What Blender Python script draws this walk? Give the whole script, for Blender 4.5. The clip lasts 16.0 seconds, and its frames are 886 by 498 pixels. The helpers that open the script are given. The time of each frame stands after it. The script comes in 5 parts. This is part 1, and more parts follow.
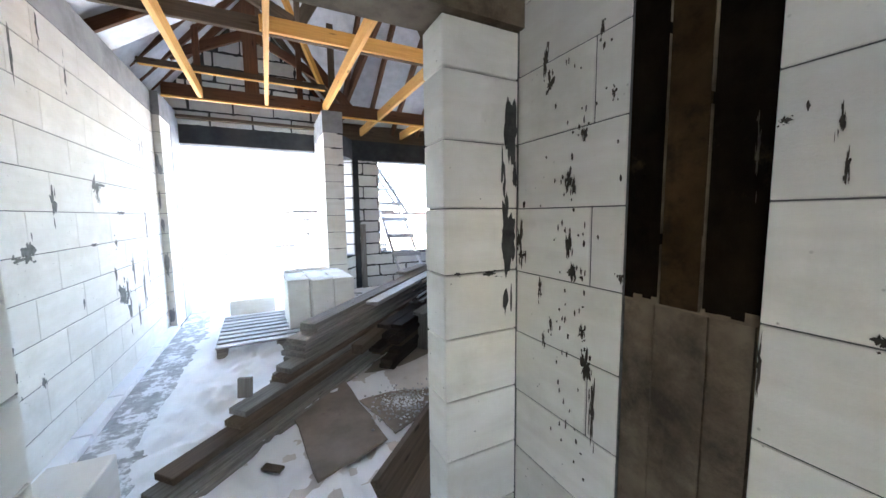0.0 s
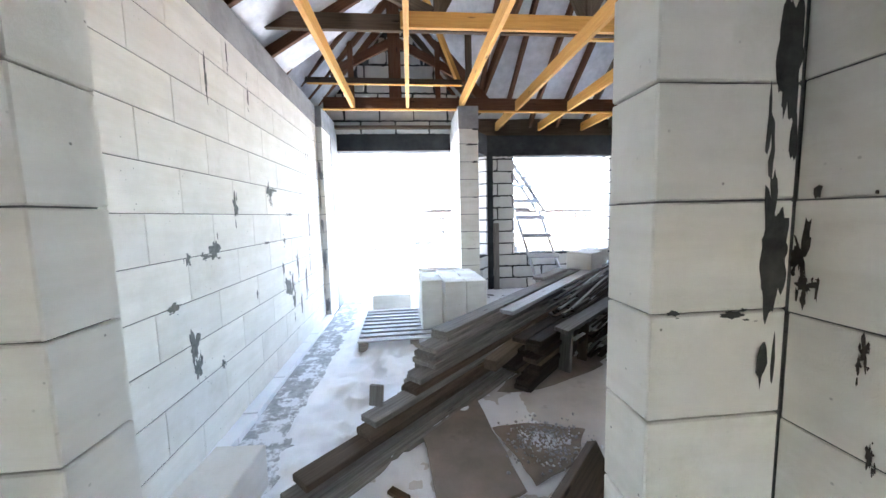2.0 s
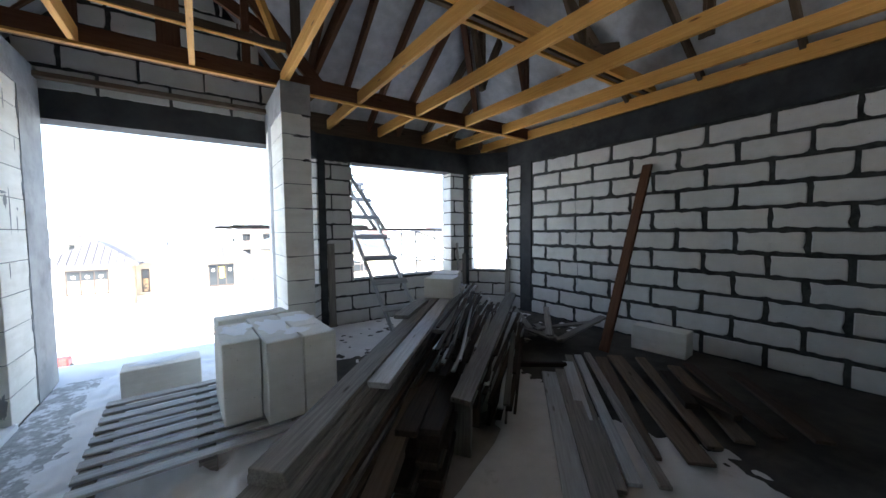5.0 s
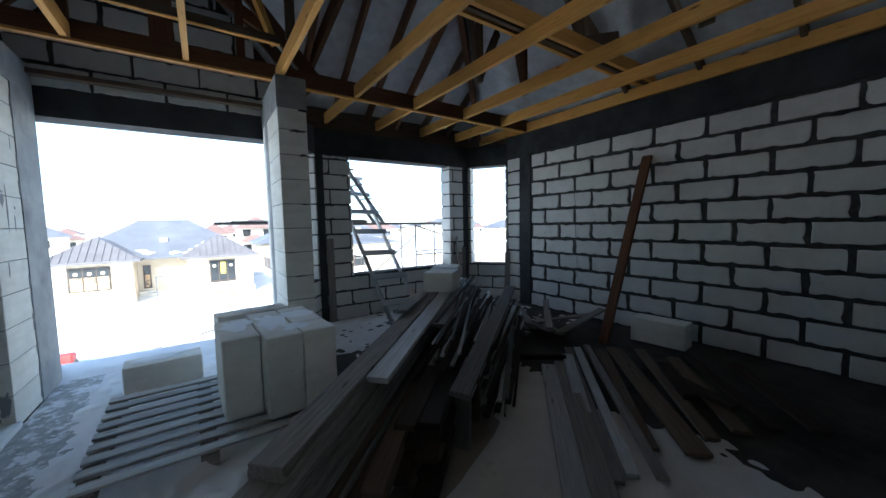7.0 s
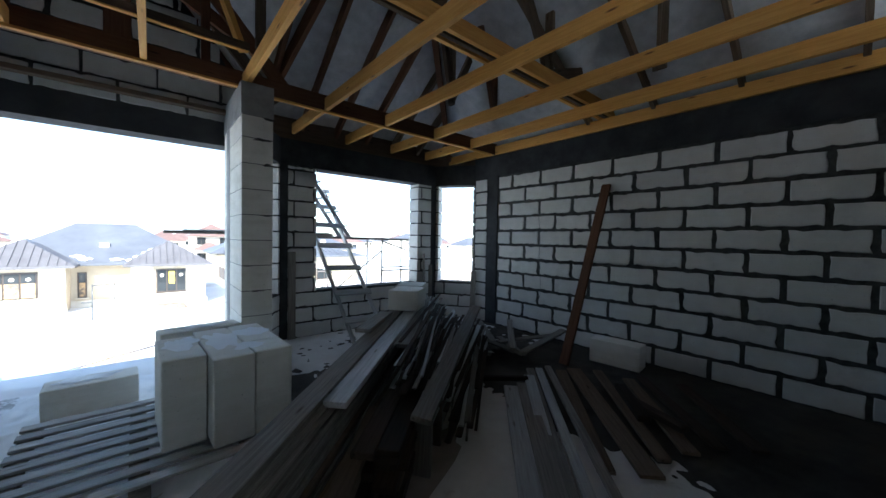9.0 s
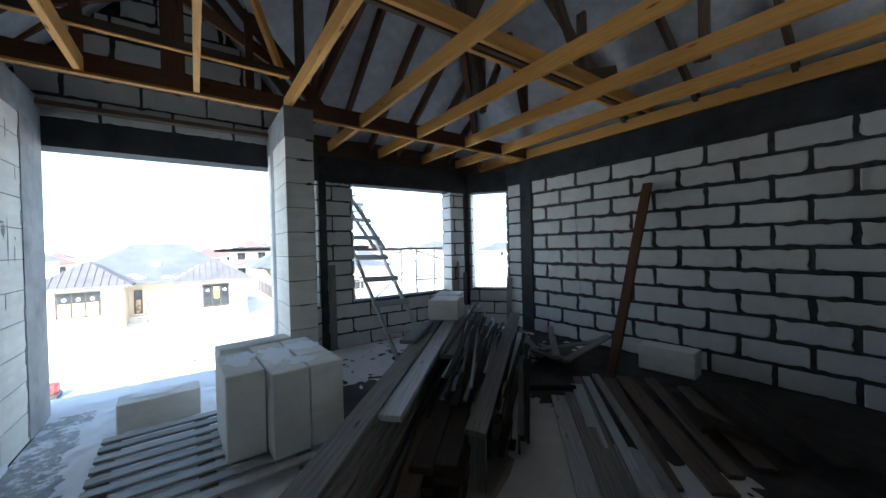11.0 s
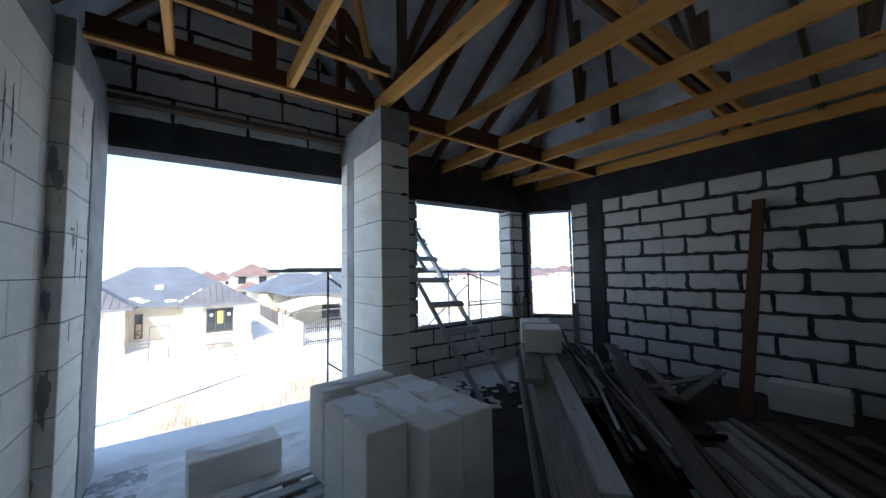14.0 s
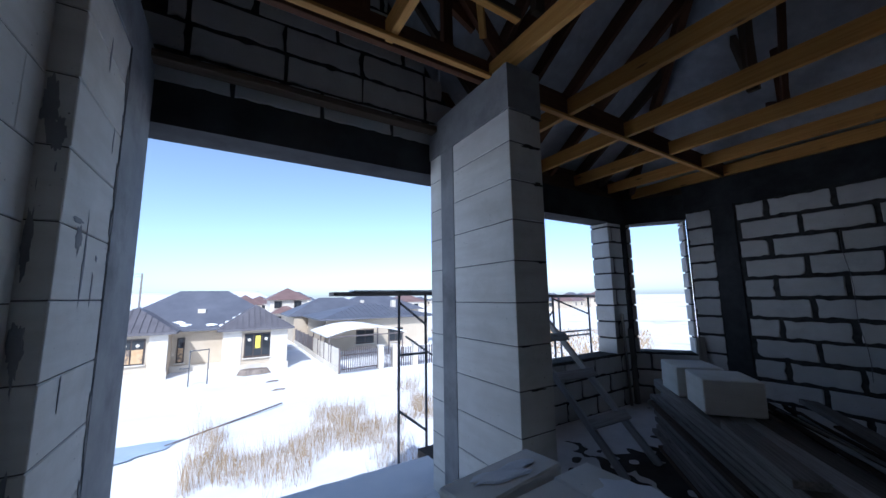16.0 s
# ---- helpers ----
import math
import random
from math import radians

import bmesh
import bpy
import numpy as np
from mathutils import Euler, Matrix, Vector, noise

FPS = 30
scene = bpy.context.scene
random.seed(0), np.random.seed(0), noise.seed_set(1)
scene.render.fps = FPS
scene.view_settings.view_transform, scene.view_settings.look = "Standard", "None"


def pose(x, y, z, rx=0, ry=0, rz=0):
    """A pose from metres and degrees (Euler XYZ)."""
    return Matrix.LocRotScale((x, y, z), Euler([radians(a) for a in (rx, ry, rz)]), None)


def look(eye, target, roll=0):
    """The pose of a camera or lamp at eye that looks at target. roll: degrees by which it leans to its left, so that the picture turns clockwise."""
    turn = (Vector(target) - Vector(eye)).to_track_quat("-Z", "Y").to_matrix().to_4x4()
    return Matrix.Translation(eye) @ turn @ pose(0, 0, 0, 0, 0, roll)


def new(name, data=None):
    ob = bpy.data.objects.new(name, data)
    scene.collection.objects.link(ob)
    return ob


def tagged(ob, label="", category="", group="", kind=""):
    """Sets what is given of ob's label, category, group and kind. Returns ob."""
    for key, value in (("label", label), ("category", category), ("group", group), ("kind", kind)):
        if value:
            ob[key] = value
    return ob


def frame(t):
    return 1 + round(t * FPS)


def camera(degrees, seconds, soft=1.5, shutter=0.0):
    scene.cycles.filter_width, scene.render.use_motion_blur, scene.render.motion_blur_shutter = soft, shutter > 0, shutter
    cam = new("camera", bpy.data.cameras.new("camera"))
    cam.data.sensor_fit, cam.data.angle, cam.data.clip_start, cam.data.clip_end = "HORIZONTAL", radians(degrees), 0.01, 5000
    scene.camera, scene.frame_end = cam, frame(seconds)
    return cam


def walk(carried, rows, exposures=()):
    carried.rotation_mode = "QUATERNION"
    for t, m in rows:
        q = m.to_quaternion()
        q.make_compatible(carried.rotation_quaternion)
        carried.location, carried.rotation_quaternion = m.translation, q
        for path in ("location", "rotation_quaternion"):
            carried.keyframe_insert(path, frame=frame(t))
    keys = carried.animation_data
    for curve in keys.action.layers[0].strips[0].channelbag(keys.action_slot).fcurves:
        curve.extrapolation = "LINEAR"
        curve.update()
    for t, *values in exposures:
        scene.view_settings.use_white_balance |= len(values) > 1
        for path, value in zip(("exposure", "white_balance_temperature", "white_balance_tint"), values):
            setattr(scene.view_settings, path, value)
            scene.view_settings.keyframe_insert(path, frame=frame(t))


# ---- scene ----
cam = camera(103.8, 16.0)
PATH = [
    (0, (0.527, 0.21, 1.508), (1.417, 1.99, 1.311), -0.7),
    (0.5, (0.478, 0.277, 1.511), (1.108, 2.167, 1.332), 0.7),
    (1, (0.44, 0.347, 1.505), (0.811, 2.302, 1.306), 1.8),
    (1.5, (0.493, 0.475, 1.498), (0.679, 2.452, 1.261), -0.8),
    (2, (0.579, 0.639, 1.513), (0.763, 2.621, 1.319), -1.4),
    (2.5, (0.562, 0.928, 1.516), (0.811, 2.908, 1.379), 0.2),
    (3, (0.487, 1.271, 1.528), (0.807, 3.245, 1.496), 0.4),
    (3.5, (0.526, 1.49, 1.532), (0.859, 3.462, 1.522), -0.6),
    (4, (0.531, 1.733, 1.526), (1.08, 3.654, 1.425), 2.3),
    (4.5, (0.547, 1.88, 1.55), (1.608, 3.57, 1.417), -0.2),
    (4.7, (0.602, 1.898, 1.527), (1.735, 3.543, 1.421), -0.4),
    (7, (0.633, 1.889, 1.538), (1.765, 3.531, 1.389), -1.2),
    (7.5, (0.607, 1.883, 1.572), (1.737, 3.532, 1.515), -1.6),
    (8, (0.622, 1.88, 1.549), (1.827, 3.474, 1.468), -0.2),
    (8.5, (0.622, 1.898, 1.563), (1.854, 3.472, 1.513), 1.0),
    (8.7, (0.646, 1.9, 1.562), (1.931, 3.431, 1.5), 1.1),
    (10.8, (0.577, 1.98, 1.594), (1.805, 3.558, 1.577), -0.3),
    (11, (0.553, 1.978, 1.598), (1.713, 3.607, 1.577), -1.4),
    (11.5, (0.471, 1.963, 1.586), (1.365, 3.752, 1.56), -1.1),
    (12, (0.414, 2.077, 1.593), (1.396, 3.819, 1.634), 0.0),
    (12.5, (0.38, 2.261, 1.573), (1.139, 4.11, 1.64), -3.6),
    (12.8, (0.283, 2.418, 1.563), (0.901, 4.316, 1.698), -3.7),
    (13, (0.229, 2.507, 1.577), (0.835, 4.405, 1.753), -2.5),
    (13.5, (0.03, 2.772, 1.561), (1.04, 4.479, 1.815), 0.9),
    (14, (-0.05, 3.041, 1.566), (1.12, 4.659, 1.691), -1.0),
    (14.5, (-0.019, 3.381, 1.538), (1.219, 4.943, 1.702), -0.9),
    (15, (-0.111, 3.69, 1.512), (1.246, 5.131, 1.795), 1.2),
    (15.5, (-0.163, 3.95, 1.539), (1.209, 5.385, 1.777), 2.0),
    (16, (-0.149, 4.317, 1.562), (0.879, 6.011, 1.832), -0.8),
]

EXPOSURES = [(0.0, 4.4, 6750, 9), (1.0, 4.65, 6850, 9), (2.0, 4.4, 6800, 9), (2.5, 4.2, 6750, 9), (3.0, 4.05, 6800, 8), (3.5, 3.95, 6950, 8), (4.0, 3.65, 6950, 8), (4.5, 3.1, 6850, 7), (7.0, 1.75, 6150, 0), (8.5, 1.75, 6200, 1),
             (11.0, 2.0, 6250, 1), (11.5, 2.5, 6500, 1), (12.0, 2.65, 6700, 4), (12.5, 2.55, 6800, 3), (13.0, 2.5, 6950, 8), (13.5, 2.1, 6750, 8), (14.0, 1.25, 6100, 4), (14.5, 0.65, 5750, 7), (15.0, 0.28, 5650, 10), (16.0, 0.22, 5500, 11)]
walk(cam, [(t, look(eye, target, roll)) for t, eye, target, roll in PATH], EXPOSURES)

# ---- world and sun ----
SUN_EL, SUN_AZ = radians(40), radians(212)      # the sun stands behind the house, high over the snow
world = bpy.data.worlds.new("sky")
scene.world = world
world.use_nodes = True
wn = world.node_tree
sky = wn.nodes.new("ShaderNodeTexSky")
sky.sky_type, sky.sun_disc = "NISHITA", False
sky.sun_elevation, sky.sun_rotation = SUN_EL, SUN_AZ
sky.air_density, sky.dust_density, sky.ozone_density = 0.8, 1.0, 3.0
wn.nodes["Background"].inputs[1].default_value = 0.15
haze = wn.nodes.new("ShaderNodeHueSaturation")      # winter haze pales the sky
haze.inputs["Saturation"].default_value, haze.inputs["Value"].default_value = 0.85, 1.38
wn.links.new(sky.outputs[0], haze.inputs["Color"])
wn.links.new(haze.outputs[0], wn.nodes["Background"].inputs[0])
sun = new("sun", bpy.data.lights.new("sun", "SUN"))
sun.data.energy, sun.data.angle, sun.data.color = 4.0, radians(0.5), (1.0, 0.95, 0.87)
sun_way = Vector((math.sin(SUN_AZ) * math.cos(SUN_EL), math.cos(SUN_AZ) * math.cos(SUN_EL), math.sin(SUN_EL)))
sun.matrix_world = look(sun_way * 40, (0, 0, 0))


# ---- materials ----
def material(name, build):
    m = bpy.data.materials.new(name)
    m.use_nodes = True
    nt = m.node_tree
    build(nt, nt.nodes["Principled BSDF"])
    return m


def node(nt, kind, **values):
    n = nt.nodes.new(kind)
    for key, value in values.items():
        n.inputs[key].default_value = value
    return n


def coords(nt, scale=(1, 1, 1), space="Object"):
    tc = nt.nodes.new("ShaderNodeTexCoord")
    mp = nt.nodes.new("ShaderNodeMapping")
    mp.inputs["Scale"].default_value = scale
    nt.links.new(tc.outputs[space], mp.inputs["Vector"])
    oi = nt.nodes.new("ShaderNodeObjectInfo")
    mul = nt.nodes.new("ShaderNodeMath")
    mul.operation = "MULTIPLY"
    mul.inputs[1].default_value = 37.0
    nt.links.new(oi.outputs["Random"], mul.inputs[0])
    nt.links.new(mul.outputs[0], mp.inputs["Location"])
    return mp.outputs[0], oi.outputs["Random"]


def noise_tex(nt, vec, scale, detail=5.0, rough=0.6, kind="ShaderNodeTexNoise"):
    n = node(nt, kind, Scale=scale)
    if kind == "ShaderNodeTexNoise":
        n.inputs["Detail"].default_value, n.inputs["Roughness"].default_value = detail, rough
    nt.links.new(vec, n.inputs["Vector"])
    return n.outputs[0]


def ramp(nt, fac, stops):
    r = nt.nodes.new("ShaderNodeValToRGB")
    e = r.color_ramp.elements
    while len(e) < len(stops):
        e.new(0.5)
    for el, (p, c) in zip(e, stops):
        el.position, el.color = p, (*c, 1.0) if len(c) == 3 else c
    nt.links.new(fac, r.inputs[0])
    return r.outputs[0]


def mix(nt, fac, a, b, mode="MIX"):
    m = nt.nodes.new("ShaderNodeMix")
    m.data_type, m.blend_type = "RGBA", mode
    for socket, value in ((m.inputs[0], fac), (m.inputs[6], a), (m.inputs[7], b)):
        if isinstance(value, (int, float)):
            socket.default_value = value
        elif isinstance(value, tuple):
            socket.default_value = (*value, 1.0)
        else:
            nt.links.new(value, socket)
    return m.outputs[2]


def bump(nt, bsdf, height, strength, distance=0.01):
    b = node(nt, "ShaderNodeBump", Strength=strength, Distance=distance)
    nt.links.new(height, b.inputs["Height"])
    nt.links.new(b.outputs[0], bsdf.inputs["Normal"])


def speckled(c1, c2, scale, stain, fine=90.0, rough=0.9, strength=0.25, stain_at=(0.55, 0.75), vary=0.12, metal=0.0, holes=0.0):
    """Two tones of cloud, a stain of its own shape, a per-object shift and fine relief."""
    def build(nt, bsdf):
        vec, rnd = coords(nt)
        col = ramp(nt, noise_tex(nt, vec, scale), [(0.3, c1), (0.7, c2)])
        if stain:
            m = ramp(nt, noise_tex(nt, vec, scale * 0.45, 8.0, 0.7), [(stain_at[0], (0, 0, 0)), (stain_at[1], (1, 1, 1))])
            col = mix(nt, m, col, stain)
        if vary:
            shade = ramp(nt, rnd, [(0.0, (1 - vary, 1 - vary, 1 - vary * 0.9)), (1.0, (1, 1, 1))])
            col = mix(nt, 1.0, col, shade, "MULTIPLY")
        pits = noise_tex(nt, vec, fine, 6.0, 0.75)
        if holes:
            d = ramp(nt, noise_tex(nt, vec, holes, 0.0, 0.5, "ShaderNodeTexVoronoi"), [(0.05, (1, 1, 1)), (0.11, (0, 0, 0))])
            few = ramp(nt, noise_tex(nt, vec, 6.0, 2.0, 0.5), [(0.5, (0, 0, 0)), (0.62, (1, 1, 1))])
            col = mix(nt, mix(nt, 1.0, d, few, "MULTIPLY"), col, (0.22, 0.21, 0.19))
            streak, _ = coords(nt, (2.0, 2.0, 14.0))
            band = ramp(nt, noise_tex(nt, streak, 1.0, 4.0, 0.6), [(0.42, (0, 0, 0)), (0.75, (1, 1, 1))])
            col = mix(nt, mix(nt, 1.0, band, (0.5, 0.5, 0.5), "MULTIPLY"), col, (0.60, 0.57, 0.50))
        nt.links.new(col, bsdf.inputs["Base Color"])
        bsdf.inputs["Roughness"].default_value, bsdf.inputs["Metallic"].default_value = rough, metal
        bump(nt, bsdf, pits, strength, 0.006)
    return build


def grained(c1, c2, knot, scale=(3, 60, 60), rough=0.75, strength=0.3, vary=0.3):
    """Timber: grain along the board's own x, knots and a shift from board to board."""
    def build(nt, bsdf):
        vec, rnd = coords(nt, scale)
        vec2, _ = coords(nt, (2.2, 11, 11))
        g = noise_tex(nt, vec, 1.0, 8.0, 0.65)
        col = ramp(nt, g, [(0.3, c1), (0.7, c2)])
        k = ramp(nt, noise_tex(nt, vec2, 1.0, 0.0, 0.5, "ShaderNodeTexVoronoi"), [(0.05, (1, 1, 1)), (0.13, (0, 0, 0))])
        col = mix(nt, k, col, knot)
        shade = ramp(nt, rnd, [(0.0, (1 - vary, 1 - vary, 1 - vary)), (1.0, (1, 1, 1))])
        col = mix(nt, 1.0, col, shade, "MULTIPLY")
        nt.links.new(col, bsdf.inputs["Base Color"])
        bsdf.inputs["Roughness"].default_value = rough
        bump(nt, bsdf, g, strength, 0.004)
    return build


M = {}
M["aac"] = material("aerated_concrete", speckled((0.745, 0.725, 0.665), (0.84, 0.82, 0.765), 5.0, (0.62, 0.60, 0.52), 130.0, 0.92, 0.35, (0.54, 0.80), 0.10, 0.0, 26.0))
M["aac_rough"] = material("aerated_concrete_rough", speckled((0.61, 0.60, 0.575), (0.72, 0.71, 0.68), 6.0, (0.48, 0.47, 0.45), 90.0, 0.93, 0.5, (0.58, 0.8), 0.16, 0.0, 24.0))
M["glue"] = material("thin_joint", speckled((0.07, 0.07, 0.07), (0.16, 0.16, 0.155), 20.0, None, 60.0, 0.95, 0.5))
M["mortar"] = material("mortar", speckled((0.035, 0.035, 0.035), (0.090, 0.089, 0.086), 14.0, (0.05, 0.05, 0.05), 60.0, 0.95, 0.8))
M["concrete"] = material("cast_concrete", speckled((0.25, 0.255, 0.26), (0.38, 0.38, 0.38), 3.5, (0.14, 0.14, 0.14), 40.0, 0.9, 0.5, (0.5, 0.75)))
# darker copy of the cast concrete, shade of lintels and east beam in its colour
M["concrete_shaded"] = material("shaded_cast_concrete", speckled((0.035, 0.037, 0.040), (0.075, 0.077, 0.080), 3.5, (0.024, 0.024, 0.026), 40.0, 0.9, 0.5, (0.5, 0.75)))
M["concrete_brown"] = material("damp_concrete", speckled((0.115, 0.083, 0.052), (0.22, 0.168, 0.112), 9.0, (0.05, 0.034, 0.022), 45.0, 0.85, 0.9, (0.45, 0.65)))
M["bitumen"] = material("bitumen_coat", speckled((0.005, 0.0033, 0.002), (0.016, 0.0105, 0.006), 9.0, (0.075, 0.050, 0.029), 45.0, 0.85, 0.9, (0.58, 0.75)))
M["bitumen"].node_tree.nodes["Principled BSDF"].inputs["Specular IOR Level"].default_value = 0.04
M["smear"] = material("dark_splash", speckled((0.028, 0.021, 0.016), (0.075, 0.058, 0.045), 30.0, None, 60.0, 0.9, 0.6))
M["tarred"] = material("tarred_board_marks", speckled((0.022, 0.012, 0.005), (0.066, 0.038, 0.017), 9.0, (0.008, 0.006, 0.004), 40.0, 0.85, 0.8, (0.5, 0.65)))
M["tarred"].node_tree.nodes["Principled BSDF"].inputs["Specular IOR Level"].default_value = 0.06
M["smear_grey"] = material("dried_mortar", speckled((0.10, 0.102, 0.095), (0.20, 0.20, 0.188), 25.0, (0.08, 0.08, 0.075), 60.0, 0.95, 0.7))
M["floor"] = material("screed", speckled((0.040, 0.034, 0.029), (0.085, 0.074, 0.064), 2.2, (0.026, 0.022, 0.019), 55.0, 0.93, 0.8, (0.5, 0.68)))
M["damp"] = material("damp_screed", speckled((0.20, 0.165, 0.135), (0.31, 0.265, 0.225), 4.0, (0.14, 0.11, 0.09), 60.0, 0.9, 0.6, (0.55, 0.7)))
M["grit"] = material("grit", speckled((0.25, 0.26, 0.26), (0.45, 0.46, 0.465), 17.0, (0.76, 0.78, 0.80), 75.0, 0.75, 1.0, (0.50, 0.57)))
M["snow"] = material("snow", speckled((0.78, 0.80, 0.83), (0.88, 0.89, 0.90), 2.0, (0.66, 0.68, 0.70), 35.0, 0.8, 1.0, (0.62, 0.85), 0.0))
M["sand"] = material("sandy_snow", speckled((0.52, 0.49, 0.46), (0.66, 0.63, 0.60), 3.0, (0.34, 0.30, 0.27), 70.0, 0.92, 0.5, (0.62, 0.72), 0.0))
M["pine"] = material("new_pine", grained((0.67, 0.31, 0.062), (0.86, 0.47, 0.125), (0.20, 0.075, 0.02)))
M["stained"] = material("stained_timber", grained((0.11, 0.050, 0.028), (0.19, 0.095, 0.055), (0.05, 0.024, 0.016)))
M["old"] = material("weathered_board", grained((0.17, 0.152, 0.135), (0.35, 0.32, 0.29), (0.09, 0.075, 0.06), (3, 70, 70), 0.85, 0.5, 0.45))
M["oldbrown"] = material("brown_board", grained((0.105, 0.074, 0.050), (0.19, 0.140, 0.100), (0.05, 0.032, 0.02), (3, 60, 60), 0.85, 0.45, 0.4))
# brown board with the shade of the low heaps put into its colour
M["shadewood"] = material("shade_dark_board", grained((0.028, 0.019, 0.013), (0.070, 0.048, 0.034), (0.016, 0.011, 0.008), (3, 60, 60), 0.85, 0.45, 0.4))
# pale for frost, and for skylight put into the laths' and ladders' colour
M["frosted"] = material("frosted_skylit_board", grained((0.34, 0.33, 0.32), (0.56, 0.56, 0.56), (0.20, 0.18, 0.16), (3, 60, 60), 0.7, 0.5, 0.35))
M["steel"] = material("scaffold_steel", speckled((0.10, 0.105, 0.115), (0.18, 0.18, 0.185), 20.0, (0.16, 0.09, 0.05), 90.0, 0.5, 0.2, (0.6, 0.8), 0.1, 0.6))

for dull in ("floor", "shadewood", "oldbrown", "old", "mortar", "concrete_shaded", "stained", "damp"):      # dusty, rough-sawn, damp or darkened for shade: hardly any sheen
    M[dull].node_tree.nodes["Principled BSDF"].inputs["Specular IOR Level"].default_value = 0.12


def film(nt, bsdf):
    vec, _ = coords(nt, (1, 1, 1))
    w = noise_tex(nt, vec, 1.3, 4.0, 0.5)
    f2 = noise_tex(nt, vec, 7.0, 6.0, 0.6)
    nt.links.new(ramp(nt, f2, [(0.35, (0.44, 0.45, 0.48)), (0.7, (0.60, 0.61, 0.64))]), bsdf.inputs["Base Color"])
    bsdf.inputs["Roughness"].default_value = 0.5
    bump(nt, bsdf, w, 0.9, 0.12)


M["film"] = material("roof_film", film)


# ---- mesh helpers ----
def box_into(bm, x0, x1, y0, y1, z0, z1):
    v = [bm.verts.new((x, y, z)) for x in (x0, x1) for y in (y0, y1) for z in (z0, z1)]
    for q in ((0, 1, 3, 2), (4, 6, 7, 5), (0, 4, 5, 1), (2, 3, 7, 6), (0, 2, 6, 4), (1, 5, 7, 3)):
        bm.faces.new([v[i] for i in q])


def finish(name, bm, mat, smooth=False):
    bmesh.ops.recalc_face_normals(bm, faces=bm.faces)
    me = bpy.data.meshes.new(name)
    bm.to_mesh(me)
    bm.free()
    me.materials.append(mat)
    if smooth:
        me.polygons.foreach_set("use_smooth", [True] * len(me.polygons))
    return me


def part(name, bm, mat, parent=None, label="", m=None, smooth=False):
    ob = new(name, finish(name, bm, mat, smooth) if isinstance(bm, bmesh.types.BMesh) else bm)
    if parent is not None:
        ob.parent = parent
    if m is not None:
        ob.matrix_basis = m
    return tagged(ob, label)


def thing(name, label, category, m=None, group="", kind=""):
    ob = new(name)
    ob.empty_display_size = 0.1
    if m is not None:
        ob.matrix_basis = m
    return tagged(ob, label, category, group, kind)


BOXES = {}


def chamfered(sx, sy, sz, c, mat):
    """A box about the origin with chamfered edges; alike ones share one mesh."""
    key = (round(sx, 3), round(sy, 3), round(sz, 3), c, mat)
    if key not in BOXES:
        c = min(c, min(sx, sy, sz) * 0.3)
        bm = bmesh.new()
        box_into(bm, -sx / 2, sx / 2, -sy / 2, sy / 2, -sz / 2, sz / 2)
        bmesh.ops.recalc_face_normals(bm, faces=bm.faces)
        bmesh.ops.bevel(bm, geom=list(bm.edges), offset=c, segments=1, affect="EDGES")
        BOXES[key] = finish(mat, bm, M[mat])
    return BOXES[key]


def ragged(sx, sy, sz, c, mat, variant):
    """A block with broken, uneven arrises, for walls laid in thick mortar."""
    key = (round(sx, 3), round(sy, 3), round(sz, 3), c, mat, variant)
    if key not in BOXES:
        rng = random.Random(variant * 91 + round(sx * 100))
        n = max(2, round(sx / 0.055))
        k = max(2, round(sz / 0.06))
        rim = [(-sx / 2 + sx * i / n, -sz / 2) for i in range(n)] + [(sx / 2, -sz / 2 + sz * i / k) for i in range(k)]
        rim += [(-x, -z) for x, z in rim]
        bm = bmesh.new()
        rings = []
        cut = []
        for x, z in rim:
            corner = abs(abs(x) - sx / 2) < 1e-6 and abs(abs(z) - sz / 2) < 1e-6
            cut.append(rng.uniform(-0.004, 0.007) + (rng.uniform(0.006, 0.016) if rng.random() < 0.16 else 0) + (0.002 if corner else 0))
        for y, inset in ((-sy / 2, c), (-sy / 2 + c * 0.7, 0.0), (sy / 2 - c * 0.7, 0.0), (sy / 2, c)):
            ring = []
            for (x, z), q in zip(rim, cut):
                q = q + inset
                ring.append(bm.verts.new((max(-sx / 2 + q, min(sx / 2 - q, x)), y, max(-sz / 2 + q, min(sz / 2 - q, z)))))
            rings.append(ring)
        for a, b in zip(rings, rings[1:]):
            for i in range(len(a)):
                j = (i + 1) % len(a)
                bm.faces.new((a[i], a[j], b[j], b[i]))
        bm.faces.new(rings[0])
        bm.faces.new(rings[-1])
        BOXES[key] = finish(mat, bm, M[mat])
    return BOXES[key]


def beam(name, a, b, w, h, mat, parent, roll=0.0, label="", c=0.004):
    """A timber of width w and height h whose middle line runs from a to b."""
    a, b = Vector(a), Vector(b)
    d = b - a
    x = d.normalized()
    side = Vector((0, 0, 1)).cross(x)
    side = side.normalized() if side.length > 1e-4 else Vector((0, 1, 0))
    up = x.cross(side)
    m = Matrix((x, side, up)).transposed().to_4x4()
    m.translation = (a + b) / 2
    return part(name, chamfered(d.length, w, h, c, mat), None, parent, label, m @ pose(0, 0, 0, roll, 0, 0))


def rod_into(bm, a, b, r, sides=8):
    a, b = Vector(a), Vector(b)
    m = (b - a).to_track_quat("Z", "Y").to_matrix().to_4x4()
    m.translation = (a + b) / 2
    bmesh.ops.create_cone(bm, cap_ends=True, segments=sides, radius1=r, radius2=r, depth=(b - a).length, matrix=m)


